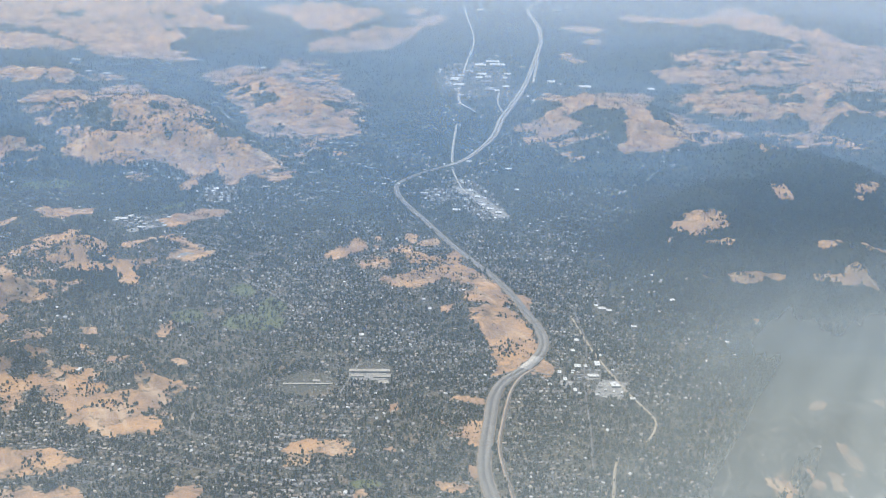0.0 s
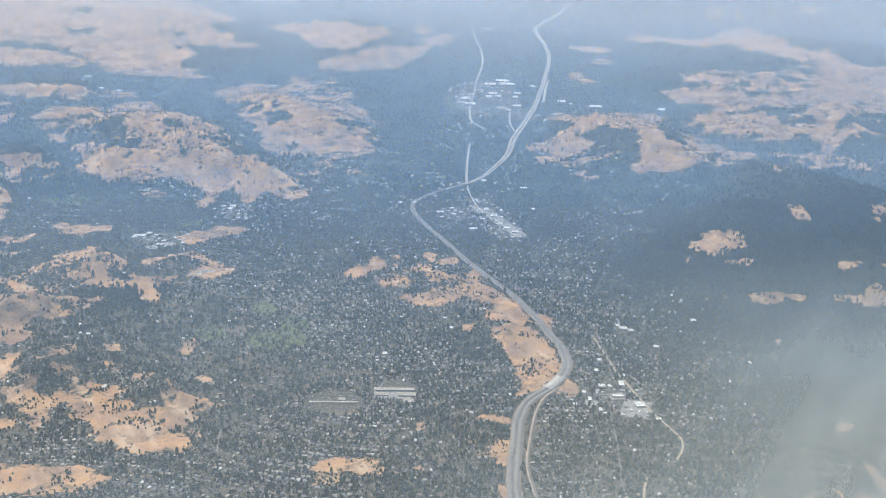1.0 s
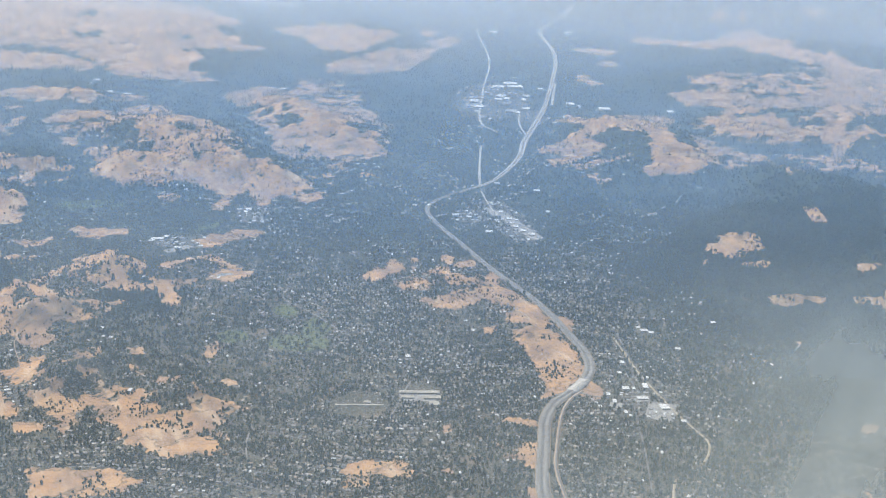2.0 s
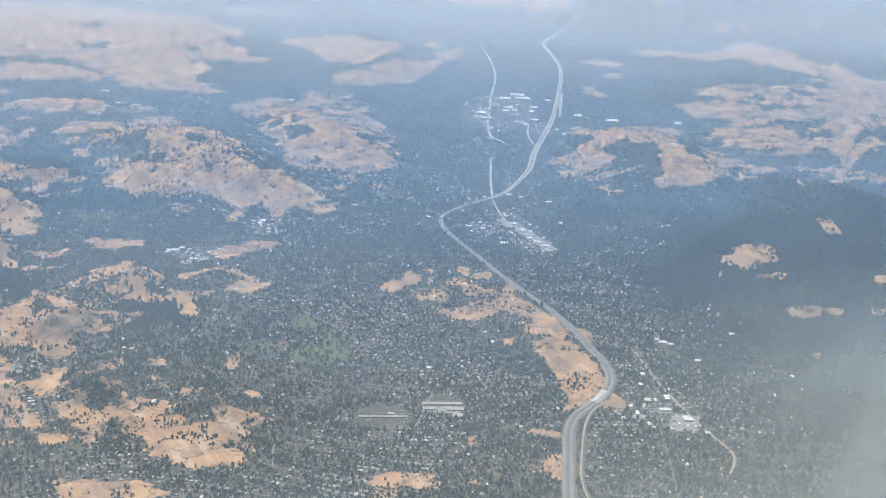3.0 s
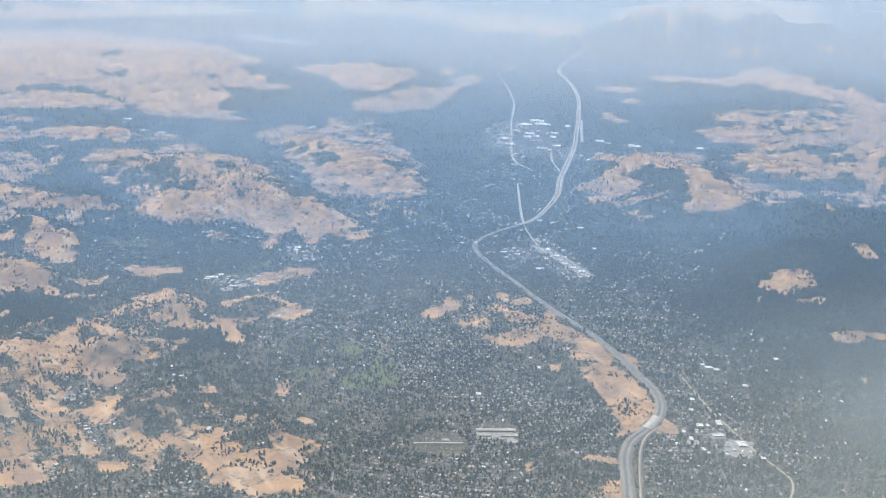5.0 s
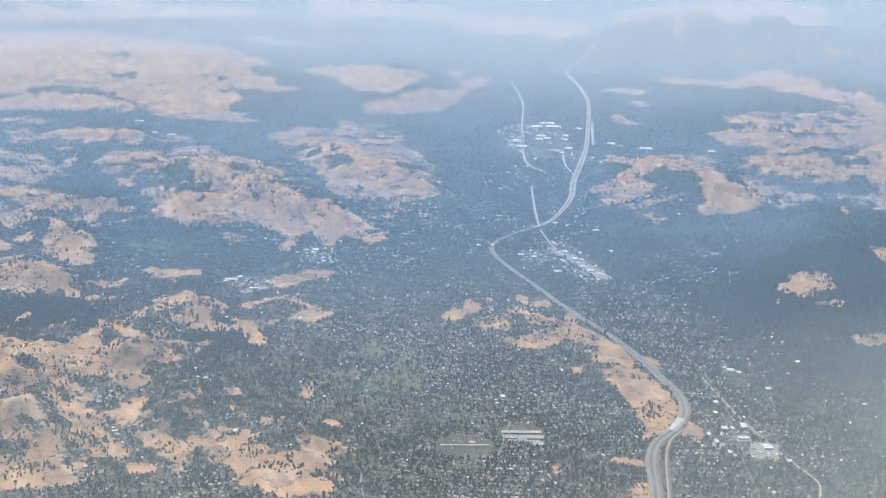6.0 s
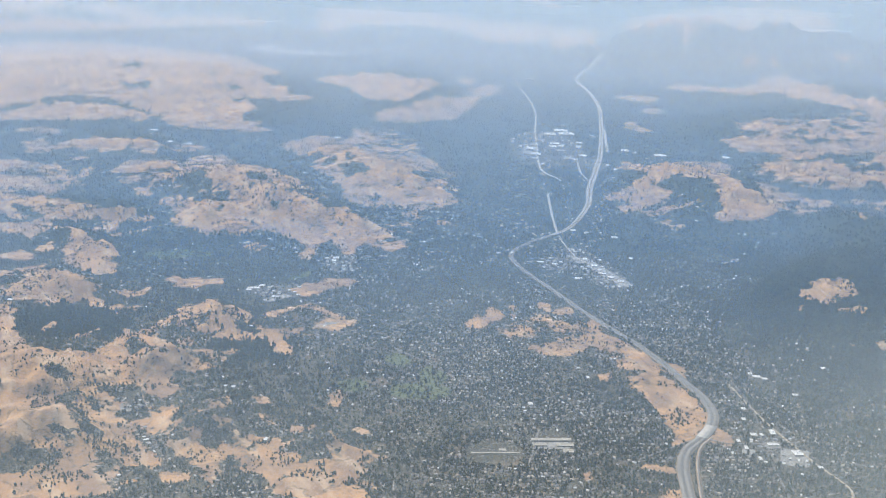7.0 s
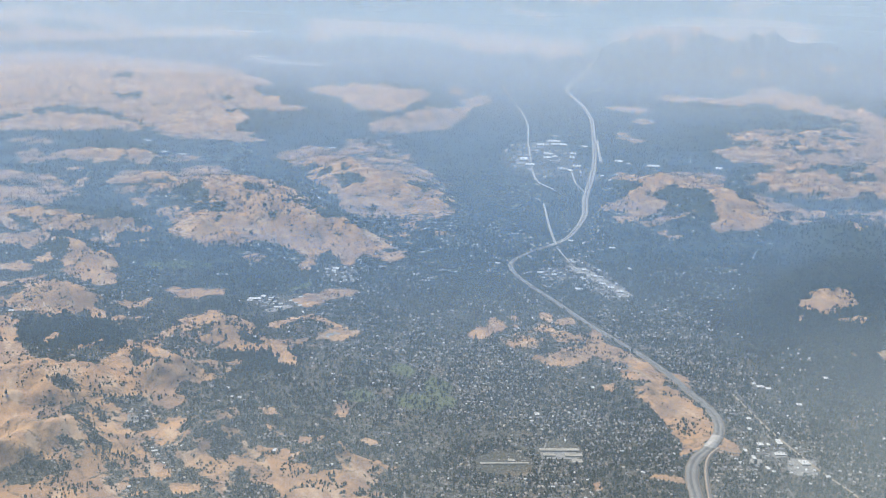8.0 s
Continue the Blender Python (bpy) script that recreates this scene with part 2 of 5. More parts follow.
HILLS += [
    (296.5, 790.7, 72.1, 42.3, 55.9, 18.0),
    (210.5, 576.7, 46.3, 36.7, 70.9, 10.0),
    (178.6, 499.1, 30.0, 27.4, 61.8, 8.0),
    (640.0, 3300.0, 340.0, 260.0, 5.0, 70.0),
    (410.0, 3340.0, 200.0, 230.0, 0.0, 30.0),
    (1090.0, 3360.0, 440.0, 260.0, 170.0, 48.0),
]
# outlines of the open dry grassland and of the oak thickets that lie inside it
MEADOWS, THICKETS = [], []


def meadow(*ring):
    MEADOWS.append(np.array(ring, float))


def thicket(*ring):
    THICKETS.append(np.array(ring, float))


meadow((-1323, 3275), (-1275, 3410), (-1133, 3420), (-930, 3252), (-787, 3161), (-663, 3056), (-590, 2873), (-491, 2659), (-466, 2254), (-380, 2172), (-352, 2111), (-386, 2056), (-451, 2033), (-472, 1991), (-417, 1883), (-435, 1831), (-401, 1786), (-378, 1747), (-411, 1742), (-472, 1753), (-519, 1774), (-586, 1870), (-662, 1987), (-699, 2015), (-753, 1972), (-777, 1932), (-825, 1911), (-930, 1897), (-1445, 3124))
meadow((-806, 1858), (-779, 1910), (-717, 1947), (-640, 1904), (-568, 1835), (-577, 1798), (-615, 1814), (-677, 1787), (-734, 1801), (-783, 1794), (-854, 1755), (-899, 1866))
meadow((-399, 2519), (-359, 2608), (-251, 2457), (-205, 2477), (-133, 2408), (-153, 2230), (-170, 2084), (-199, 2065), (-244, 2164), (-284, 2270), (-353, 2417))
meadow((-229, 1915), (-214, 1977), (-168, 2043), (-109, 2155), (-55, 2271), (-69, 2100), (-90, 2005), (-99, 1945), (-163, 1895), (-217, 1881))
meadow((-70, 2376), (-26, 2525), (-1, 2483), (-20, 2338), (-55, 2271))
meadow((-85, 2667), (-48, 2615), (-69, 2482), (-86, 2537))
meadow((-568, 4169), (-434, 4205), (-273, 4134), (-78, 4088), (112, 4038), (298, 3981), (372, 3972), (343, 3876), (242, 3410), (193, 3824), (64, 3756), (-24, 3814), (-78, 3912), (-228, 3970), (-416, 3976), (-514, 3838), (-553, 3868))
meadow((67, 4430), (169, 4397), (245, 4312), (266, 4187), (201, 4241), (125, 4322))
meadow((-1550, 3914), (-1465, 3990), (-1370, 3924), (-1414, 3833), (-1498, 3764), (-1620, 3717), (-1666, 3836))
meadow((-1364, 3962), (-1242, 3990), (-1078, 3930), (-1172, 3867), (-1304, 3885))
meadow((-1467, 3676), (-1359, 3771), (-1156, 3805), (-996, 3895), (-864, 3973), (-711, 3946), (-735, 3864), (-877, 3847), (-1008, 3787), (-1253, 3653), (-1333, 3582), (-1434, 3582), (-1535, 3497), (-1585, 3625))
meadow((459, 4077), (604, 4146), (828, 4290), (1025, 4275), (1158, 4110), (1129, 3939), (774, 3308), (700, 3323), (609, 3269), (492, 3212), (386, 3309))
meadow((338, 4445), (499, 4408), (429, 4328))
meadow((827, 4499), (1161, 4412), (991, 4389))
meadow((475, 3150), (515, 3162), (548, 3138), (480, 3127))
meadow((631, 3003), (666, 3085), (682, 3090), (653, 3006))
meadow((716, 3089), (726, 3066), (721, 3022), (703, 3007))
meadow((700, 3189), (788, 3175), (901, 3194), (964, 3151), (1023, 3144), (936, 3155), (819, 3174))
meadow((-442, 1305), (-439, 1331), (-426, 1360), (-434, 1475), (-429, 1519), (-401, 1529), (-364, 1464), (-317, 1390), (-290, 1340), (-270, 1334), (-267, 1236), (-290, 1248), (-262, 1219), (-240, 1173), (-219, 1137), (-207, 1130), (-187, 1124), (-173, 1120), (-154, 1098), (-167, 1068), (-179, 1051), (-189, 1013), (-199, 1044), (-210, 1075), (-220, 1048), (-220, 1009), (-229, 992), (-227, 1041), (-244, 1067), (-263, 1091), (-284, 1087), (-303, 1072), (-317, 1077), (-335, 1077), (-353, 1097), (-363, 1120), (-360, 1129), (-388, 1191), (-406, 1213), (-406, 1233), (-379, 1233), (-400, 1273), (-425, 1326), (-433, 1293), (-434, 1258))
meadow((-344, 1626), (-325, 1664), (-300, 1722), (-272, 1690), (-239, 1643), (-206, 1566), (-176, 1571), (-137, 1532), (-115, 1491), (-132, 1430), (-144, 1367), (-130, 1335), (-123, 1310), (-100, 1299), (-94, 1273), (-113, 1249), (-134, 1246), (-138, 1273), (-126, 1316), (-145, 1298), (-135, 1272), (-156, 1266), (-176, 1287), (-190, 1312), (-198, 1332), (-216, 1317), (-233, 1358), (-240, 1395), (-259, 1414), (-272, 1457), (-264, 1464), (-243, 1461), (-259, 1482), (-292, 1579), (-322, 1580))
meadow((-221, 1278), (-216, 1317), (-191, 1315), (-178, 1272), (-162, 1261), (-142, 1236), (-161, 1226), (-179, 1222), (-195, 1236), (-214, 1254))
meadow((-133, 1340), (-114, 1387), (-100, 1421), (-110, 1311), (-126, 1311))
meadow((-686, 1590), (-672, 1617), (-642, 1573), (-622, 1633), (-584, 1598), (-550, 1573), (-521, 1551), (-493, 1534), (-490, 1508), (-512, 1527), (-532, 1521), (-540, 1508), (-565, 1532), (-588, 1546), (-605, 1576), (-620, 1553), (-631, 1519), (-651, 1524))
meadow((-729, 1702), (-709, 1729), (-671, 1701), (-666, 1673), (-700, 1678))
meadow((-710, 1440), (-657, 1448), (-647, 1458), (-616, 1430), (-606, 1392), (-635, 1386), (-683, 1372))
meadow((-581, 1349), (-582, 1379), (-556, 1352), (-535, 1348), (-542, 1392), (-535, 1414), (-525, 1358), (-535, 1327), (-551, 1324), (-564, 1315))
meadow((-504, 1402), (-507, 1454), (-481, 1478), (-449, 1462), (-434, 1413), (-436, 1348), (-460, 1379), (-466, 1349), (-495, 1381))
meadow((-483, 1324), (-483, 1349), (-457, 1341), (-457, 1314), (-475, 1310))
meadow((-457, 1289), (-443, 1293), (-425, 1270), (-425, 1252), (-443, 1258))
meadow((-589, 1489), (-556, 1486), (-565, 1471), (-579, 1464))
meadow((-674, 1350), (-621, 1350), (-594, 1347), (-569, 1322), (-545, 1277), (-522, 1293), (-527, 1260), (-543, 1252), (-569, 1274), (-595, 1277), (-640, 1264))
meadow((-627, 1234), (-581, 1240), (-555, 1234), (-510, 1173), (-492, 1169), (-470, 1138), (-489, 1160), (-511, 1158), (-499, 1137), (-479, 1130), (-458, 1132), (-441, 1133), (-420, 1126), (-404, 1129), (-393, 1120), (-405, 1121), (-430, 1112), (-451, 1109), (-473, 1109), (-487, 1108), (-516, 1122), (-542, 1133), (-583, 1124))
meadow((-574, 1100), (-532, 1105), (-508, 1116), (-483, 1104), (-453, 1046), (-474, 1071), (-480, 1062), (-484, 1043), (-500, 1061), (-517, 1064), (-557, 1059))
meadow((-441.1, 1006.5), (-432.6, 1011.9), (-443.5, 1039.9), (-426.5, 1026.2), (-418.1, 1022.7), (-406.0, 989.7), (-386.5, 971.3), (-391.0, 961.5), (-382.6, 939.8), (-373.9, 933.1), (-384.4, 929.1), (-399.7, 933.9), (-415.5, 947.2), (-428.7, 966.6), (-430.0, 986.7))
meadow((-466, 1013), (-458, 1019), (-451, 1006), (-455, 994), (-462, 999))
meadow((-516.1, 980.9), (-488.0, 984.2), (-478.2, 998.0), (-459.8, 987.4), (-456.6, 963.8), (-471.6, 972.2), (-483.2, 970.8), (-510.3, 966.0))
meadow((-436.2, 897.9), (-408.6, 889.6), (-386.5, 912.3), (-379.5, 866.6), (-371.4, 860.8), (-363.5, 854.9), (-362.8, 844.8), (-353.8, 834.9), (-361.7, 833.2), (-372.7, 842.6), (-380.3, 839.8), (-390.9, 839.7), (-413.5, 850.1), (-429.5, 846.8), (-431.3, 870.7), (-414.6, 866.8), (-409.0, 870.0), (-427.4, 879.0))
meadow((-456.3, 935.5), (-441.2, 946.4), (-414.0, 893.0), (-430.7, 901.9))
meadow((-495.0, 927.0), (-467.9, 929.0), (-455.1, 925.7), (-450.5, 906.3), (-460.5, 908.9), (-486.9, 906.4))
meadow((-353.9, 867.3), (-340.9, 867.1), (-335.0, 887.7), (-335.1, 870.1), (-342.1, 855.1), (-351.5, 861.3))
meadow((-327.6, 914.0), (-323.5, 926.6), (-314.2, 915.3), (-304.7, 924.9), (-280.4, 918.7), (-280.5, 906.5), (-292.3, 908.8), (-301.9, 899.8), (-318.4, 903.2))
meadow((-459.0, 835.3), (-432.5, 831.8), (-417.5, 819.0), (-412.3, 798.5), (-406.1, 778.9), (-412.0, 775.6), (-433.8, 771.2))
meadow((-362.7, 756.1), (-350.8, 767.9), (-343.1, 781.8), (-345.1, 768.5), (-352.2, 759.4))
meadow((-383.4, 784.0), (-379.7, 794.9), (-375.6, 782.0), (-378.1, 773.8))
meadow((-355.8, 834.6), (-344.3, 838.7), (-345.6, 827.9), (-352.5, 827.2))
meadow((-286, 1034), (-275, 1046), (-268, 1037), (-271, 1020), (-278, 1021))
meadow((-174, 1050), (-158, 1057), (-145, 1059), (-142, 1045), (-152, 1031), (-168, 1040))
meadow((-220.5, 898.5), (-212.9, 911.4), (-198.4, 926.7), (-185.0, 933.5), (-175.1, 925.5), (-187.7, 910.4), (-197.7, 896.1), (-207.6, 883.3), (-214.5, 885.9))
meadow((-234.3, 796.6), (-230.0, 808.8), (-221.8, 824.0), (-212.7, 851.8), (-202.6, 857.6), (-190.2, 841.3), (-181.1, 819.1), (-190.4, 821.0), (-203.2, 843.4), (-212.1, 829.1), (-218.4, 813.7), (-222.1, 795.8), (-229.9, 793.9))
meadow((-233.2, 789.3), (-221.1, 788.2), (-208.9, 786.9), (-199.7, 793.7), (-190.6, 802.7), (-179.4, 814.3), (-168.8, 809.9), (-174.0, 799.0), (-184.1, 797.9), (-197.4, 790.6), (-208.0, 779.0), (-215.4, 775.1), (-204.7, 752.5), (-205.1, 740.7), (-211.5, 746.1), (-222.0, 766.3), (-230.8, 778.7))
meadow((-257.2, 812.9), (-249.1, 838.1), (-239.8, 805.7), (-235.6, 791.5), (-244.3, 796.3), (-252.1, 794.6))
meadow((-248.8, 763.9), (-246.2, 771.6), (-238.3, 770.8), (-245.5, 767.1))
meadow((-297.0, 825.6), (-295.3, 847.2), (-290.4, 843.9), (-283.7, 864.1), (-276.1, 858.4), (-258.7, 798.4), (-270.8, 798.5), (-281.3, 800.4), (-280.4, 786.0), (-266.9, 777.6), (-259.4, 779.8), (-260.3, 773.5), (-274.2, 774.4), (-282.6, 777.5), (-292.6, 777.9), (-287.6, 782.4))
meadow((-280.9, 759.9), (-276.6, 767.1), (-270.9, 762.2), (-271.0, 749.4), (-277.3, 751.8))
meadow((-262.1, 742.8), (-256.3, 741.9), (-251.2, 735.0), (-256.3, 732.2))
meadow((-313.3, 773.6), (-294.7, 760.9), (-276.2, 714.0), (-291.7, 748.0), (-306.0, 759.6))
meadow((-327.1, 766.6), (-324.6, 779.5), (-318.0, 773.5), (-318.0, 761.3), (-324.1, 758.1))
meadow((-445.2, 770.3), (-410.7, 771.9), (-394.2, 769.5), (-384.2, 746.2), (-346.0, 673.3), (-336.2, 696.2), (-323.6, 689.5), (-329.2, 739.2), (-321.1, 758.5), (-313.0, 749.6), (-296.0, 698.2), (-286.3, 683.1), (-276.9, 700.2), (-268.0, 708.5), (-257.6, 719.8), (-257.0, 707.5), (-265.8, 698.0), (-272.4, 679.4), (-282.3, 677.6), (-287.4, 670.3), (-291.9, 660.8), (-299.1, 650.6), (-300.6, 643.7), (-295.9, 638.3), (-283.4, 640.8), (-275.4, 634.5), (-267.8, 623.4), (-267.7, 609.7), (-273.0, 599.5), (-273.7, 587.6), (-260.8, 587.1), (-253.8, 577.0), (-245.8, 564.0), (-244.9, 557.4), (-254.4, 560.3), (-261.7, 554.3), (-266.1, 565.9), (-277.7, 570.6), (-287.1, 572.6), (-296.8, 565.5), (-301.0, 559.8), (-315.1, 558.4), (-323.7, 549.9), (-327.1, 543.2), (-353.0, 543.5))
meadow((-352.6, 542.4), (-326.6, 541.7), (-317.7, 540.3), (-309.8, 542.0), (-304.2, 551.5), (-293.3, 553.5), (-288.1, 555.4), (-279.3, 544.7), (-270.0, 542.1), (-261.5, 526.2), (-290.9, 518.3), (-341.8, 515.7))
meadow((-245.7, 585.8), (-236.0, 586.4), (-232.3, 591.1), (-230.0, 595.1), (-223.6, 602.3), (-218.7, 606.6), (-222.7, 597.2), (-226.3, 591.6), (-228.0, 584.0), (-231.0, 576.0), (-239.3, 572.2), (-242.8, 577.7))
meadow((-232.6, 561.4), (-224.2, 571.8), (-219.9, 580.8), (-212.3, 590.3), (-205.1, 603.6), (-198.3, 599.6), (-188.5, 596.6), (-187.9, 586.7), (-199.6, 587.2), (-204.7, 580.8), (-212.9, 575.7), (-215.8, 566.1), (-214.2, 548.9), (-213.3, 541.0), (-218.4, 548.6), (-225.1, 560.5))
meadow((-260.5, 609.8), (-254.9, 616.3), (-239.8, 598.1), (-230.1, 595.6), (-238.9, 593.1), (-250.3, 595.5), (-257.4, 599.4))
meadow((-230.1, 609.0), (-229.2, 624.9), (-230.1, 660.6), (-220.4, 628.0), (-224.0, 613.9), (-227.7, 604.9))
meadow((-280.6, 658.8), (-278.2, 667.6), (-272.4, 679.4), (-259.9, 669.6), (-262.1, 656.2), (-265.0, 646.8), (-271.4, 652.7), (-276.8, 647.4))
meadow((-243.4, 550.7), (-237.7, 550.9), (-227.5, 543.4), (-232.4, 539.7), (-238.9, 543.5))
meadow((-162.2, 579.8), (-157.9, 582.2), (-152.0, 585.4), (-154.3, 576.5), (-146.5, 572.4), (-143.0, 563.6), (-138.2, 558.0), (-142.1, 551.1), (-150.7, 549.8), (-157.0, 554.8), (-159.1, 562.3), (-165.1, 563.7), (-158.1, 567.5), (-158.6, 573.9))
meadow((-173.6, 560.8), (-168.0, 563.0), (-162.7, 554.3), (-156.1, 544.8), (-153.6, 532.1), (-166.2, 531.8), (-169.5, 549.8))
meadow((-197.7, 574.5), (-184.8, 567.1), (-172.6, 564.7), (-173.4, 558.2), (-186.8, 559.9))
meadow((-182.9, 531.0), (-179.1, 545.4), (-167.2, 541.4), (-155.0, 532.1))
meadow((-149.3, 614.5), (-141.3, 613.3), (-139.4, 607.7), (-143.9, 603.4))
meadow((-168.2, 664.6), (-163.2, 666.9), (-160.0, 660.5), (-161.3, 651.2), (-165.7, 655.4))
meadow((-184.5, 614.7), (-177.5, 609.0), (-176.8, 597.3), (-181.9, 606.0))
meadow((-215.1, 658.1), (-206.4, 656.5), (-202.0, 649.5), (-208.7, 649.5))
meadow((-206.7, 631.4), (-200.3, 625.1), (-194.7, 619.5), (-197.6, 617.5), (-204.1, 622.5))
meadow((111, 1492), (133, 1556), (157, 1487), (170, 1527), (212, 1561), (260, 1574), (269, 1544), (253, 1478), (229, 1319), (236, 1290), (277, 1350), (296, 1347), (316, 1323), (334, 1320), (315, 1275), (300, 1289), (276, 1231), (275, 1262), (255, 1257), (241, 1222), (221, 1200), (204, 1201), (181, 1192), (174, 1214), (189, 1220), (200, 1247), (199, 1272), (209, 1280), (209, 1315), (213, 1402), (189, 1384), (175, 1402), (161, 1393), (149, 1362), (120, 1363), (146, 1408), (137, 1445))
meadow((77, 1320), (99, 1345), (124, 1340), (142, 1352), (148, 1328), (159, 1318), (141, 1302), (136, 1287), (116, 1272), (106, 1243), (86, 1228), (82, 1251), (103, 1271), (93, 1294), (74, 1294))
meadow((104, 1229), (132, 1257), (166, 1279), (183, 1274), (171, 1272), (142, 1244), (114, 1209))
meadow((108, 1190), (127, 1199), (123, 1174), (138, 1176), (126, 1153), (120, 1174))
meadow((300, 1533), (328, 1512), (386, 1513), (414, 1486), (448, 1479), (498, 1481), (569, 1528), (531, 1431), (470, 1401), (448, 1381), (433, 1354), (426, 1324), (399, 1282), (386, 1280), (409, 1322), (420, 1365), (438, 1382), (420, 1388), (420, 1411), (397, 1403), (382, 1396), (359, 1412), (340, 1419), (320, 1405), (309, 1433), (300, 1450), (314, 1455), (300, 1483))
meadow((337, 1297), (319, 1189), (371, 1293), (386, 1280), (365, 1253), (319, 1171), (335, 1277))
meadow((614, 2800), (704, 2893), (685, 2583), (649, 2337), (672, 2233), (706, 2175), (731, 2133), (804, 2128), (639, 1704), (593, 1741), (591, 1805), (572, 1857), (516, 1821), (616, 1990), (625, 2085), (599, 2164), (572, 2257), (546, 2368), (453, 2353), (357, 2518), (390, 2645), (454, 2589), (499, 2565), (581, 2658))
meadow((297, 1725), (339, 1768), (385, 1714), (447, 1725), (496, 1753), (568, 1842), (591, 1805), (583, 1713), (639, 1704), (606, 1622), (503, 1498), (452, 1492), (443, 1603), (380, 1544), (331, 1525), (347, 1655), (309, 1662))
meadow((340, 1860), (385, 1902), (406, 1803), (414, 1764), (381, 1766), (346, 1801))
meadow((218, 2343), (255, 2373), (295, 2303), (271, 2250), (232, 2279))
meadow((241, 2145), (271, 2172), (277, 2111), (245, 2096))
meadow((184, 1963), (204, 1967), (199, 1895), (217, 1860), (197, 1843), (181, 1893))
meadow((283.3, 988.8), (280.4, 959.5), (278.4, 918.2), (270.2, 914.0))
meadow((-86.0, 818.7), (-78.2, 833.9), (-69.9, 839.0), (-65.9, 856.7), (-59.4, 849.7), (-57.2, 835.1), (-65.5, 827.4), (-75.5, 810.0), (-82.4, 809.4))
meadow((-16.3, 861.2), (-4.3, 866.4), (-6.0, 850.5), (-12.9, 840.9), (-19.1, 845.8))
meadow((-28.8, 875.7), (-20.3, 868.7), (-23.2, 850.0), (-29.3, 858.2))
meadow((-34.0, 841.4), (-23.5, 842.4), (-22.5, 815.2), (-31.0, 803.9))
meadow((-55.1, 869.7), (-47.7, 865.6), (-49.5, 854.6))
meadow((-50.9, 842.6), (-44.5, 842.6), (-43.9, 829.0))
meadow((-19.2, 796.5), (-3.4, 822.3), (10.0, 835.2), (15.2, 821.9), (7.7, 804.7), (-13.4, 790.6))
meadow((-41.6, 766.1), (-29.9, 769.3), (-18.0, 774.0), (-5.7, 784.8), (11.7, 803.1), (19.2, 795.3), (26.1, 783.6), (36.1, 766.4), (41.1, 742.8), (42.9, 726.2), (37.8, 714.7), (27.1, 718.8), (19.2, 712.7), (16.8, 725.0), (16.4, 741.8), (12.8, 767.0), (1.2, 768.0), (-9.0, 759.1), (-18.7, 755.6), (-26.5, 750.9), (-34.1, 751.8))
meadow((18.3, 703.3), (29.3, 705.7), (41.5, 715.2), (45.8, 705.7), (52.0, 685.9), (56.2, 666.8), (56.8, 648.5), (51.0, 632.5), (44.1, 618.0), (33.9, 613.3), (31.7, 621.2), (32.1, 637.7), (29.0, 654.2), (26.1, 674.8), (20.7, 690.4))
meadow((45.0, 743.4), (52.2, 740.7), (58.7, 733.4), (54.5, 717.0), (50.1, 725.0))
meadow((35.5, 613.5), (45.1, 614.1), (37.8, 607.3), (31.1, 603.6))
meadow((59.0, 631.5), (63.5, 619.5), (62.1, 611.1), (50.9, 610.4), (55.8, 621.3))
meadow((0.7, 715.3), (7.5, 718.0), (5.4, 705.2), (0.7, 704.7))
meadow((-1.6, 550.6), (3.7, 545.6), (0.4, 541.5))
meadow((5.3, 532.8), (11.3, 536.3), (11.6, 527.0), (5.9, 525.4))
meadow((27.2, 863.7), (37.1, 863.2), (32.1, 856.8))
meadow((175.5, 886.1), (180.5, 890.7), (192.9, 887.8), (189.9, 895.8), (198.6, 896.2), (215.2, 891.7), (218.1, 884.1), (220.0, 877.5), (212.2, 875.0), (203.6, 874.5), (197.6, 877.6), (200.3, 867.8), (193.5, 865.2), (186.4, 873.8), (179.4, 883.0))
meadow((197.0, 861.0), (208.6, 855.6), (213.5, 859.5), (219.6, 854.4), (213.8, 850.5), (202.1, 854.5))
meadow((173.4, 872.2), (177.8, 870.1), (173.2, 863.0))
meadow((281.5, 1005.4), (272.9, 956.6), (275.0, 937.9), (275.2, 913.4), (266.8, 915.6), (267.6, 944.9))
meadow((339.3, 960.3), (349.4, 962.3), (362.6, 972.1), (347.5, 941.9), (333.6, 928.4), (334.5, 938.4))
meadow((322.2, 921.2), (336.5, 922.5), (331.6, 914.3))
meadow((252.0, 775.9), (262.1, 769.9), (269.8, 770.4), (264.9, 766.3), (259.4, 766.0), (254.5, 769.3))
meadow((289.7, 776.0), (305.9, 784.0), (347.0, 833.2), (342.0, 820.0), (296.0, 776.4))
meadow((247.0, 750.7), (250.8, 751.5), (258.3, 745.2), (262.6, 741.0), (266.8, 743.2), (277.9, 743.5), (280.9, 740.3), (285.8, 736.8), (282.4, 732.0), (275.2, 733.2), (266.0, 733.1), (258.2, 737.4), (253.1, 745.5))
meadow((192.0, 755.1), (212.3, 753.7), (215.1, 749.1), (212.5, 745.4), (201.4, 745.1), (193.1, 750.9))
meadow((215.6, 751.5), (229.1, 753.1), (225.9, 746.9), (216.8, 748.0))
meadow((176.4, 766.4), (180.9, 758.7), (177.9, 758.4))
meadow((198.3, 712.2), (204.6, 708.7), (201.3, 702.5))
meadow((190.6, 562.1), (196.3, 562.5), (201.1, 559.2), (196.6, 557.7), (190.5, 556.2))
meadow((191.0, 516.8), (197.3, 518.5), (195.4, 508.6), (200.6, 507.3), (196.0, 497.5), (190.4, 497.4), (188.6, 505.1))
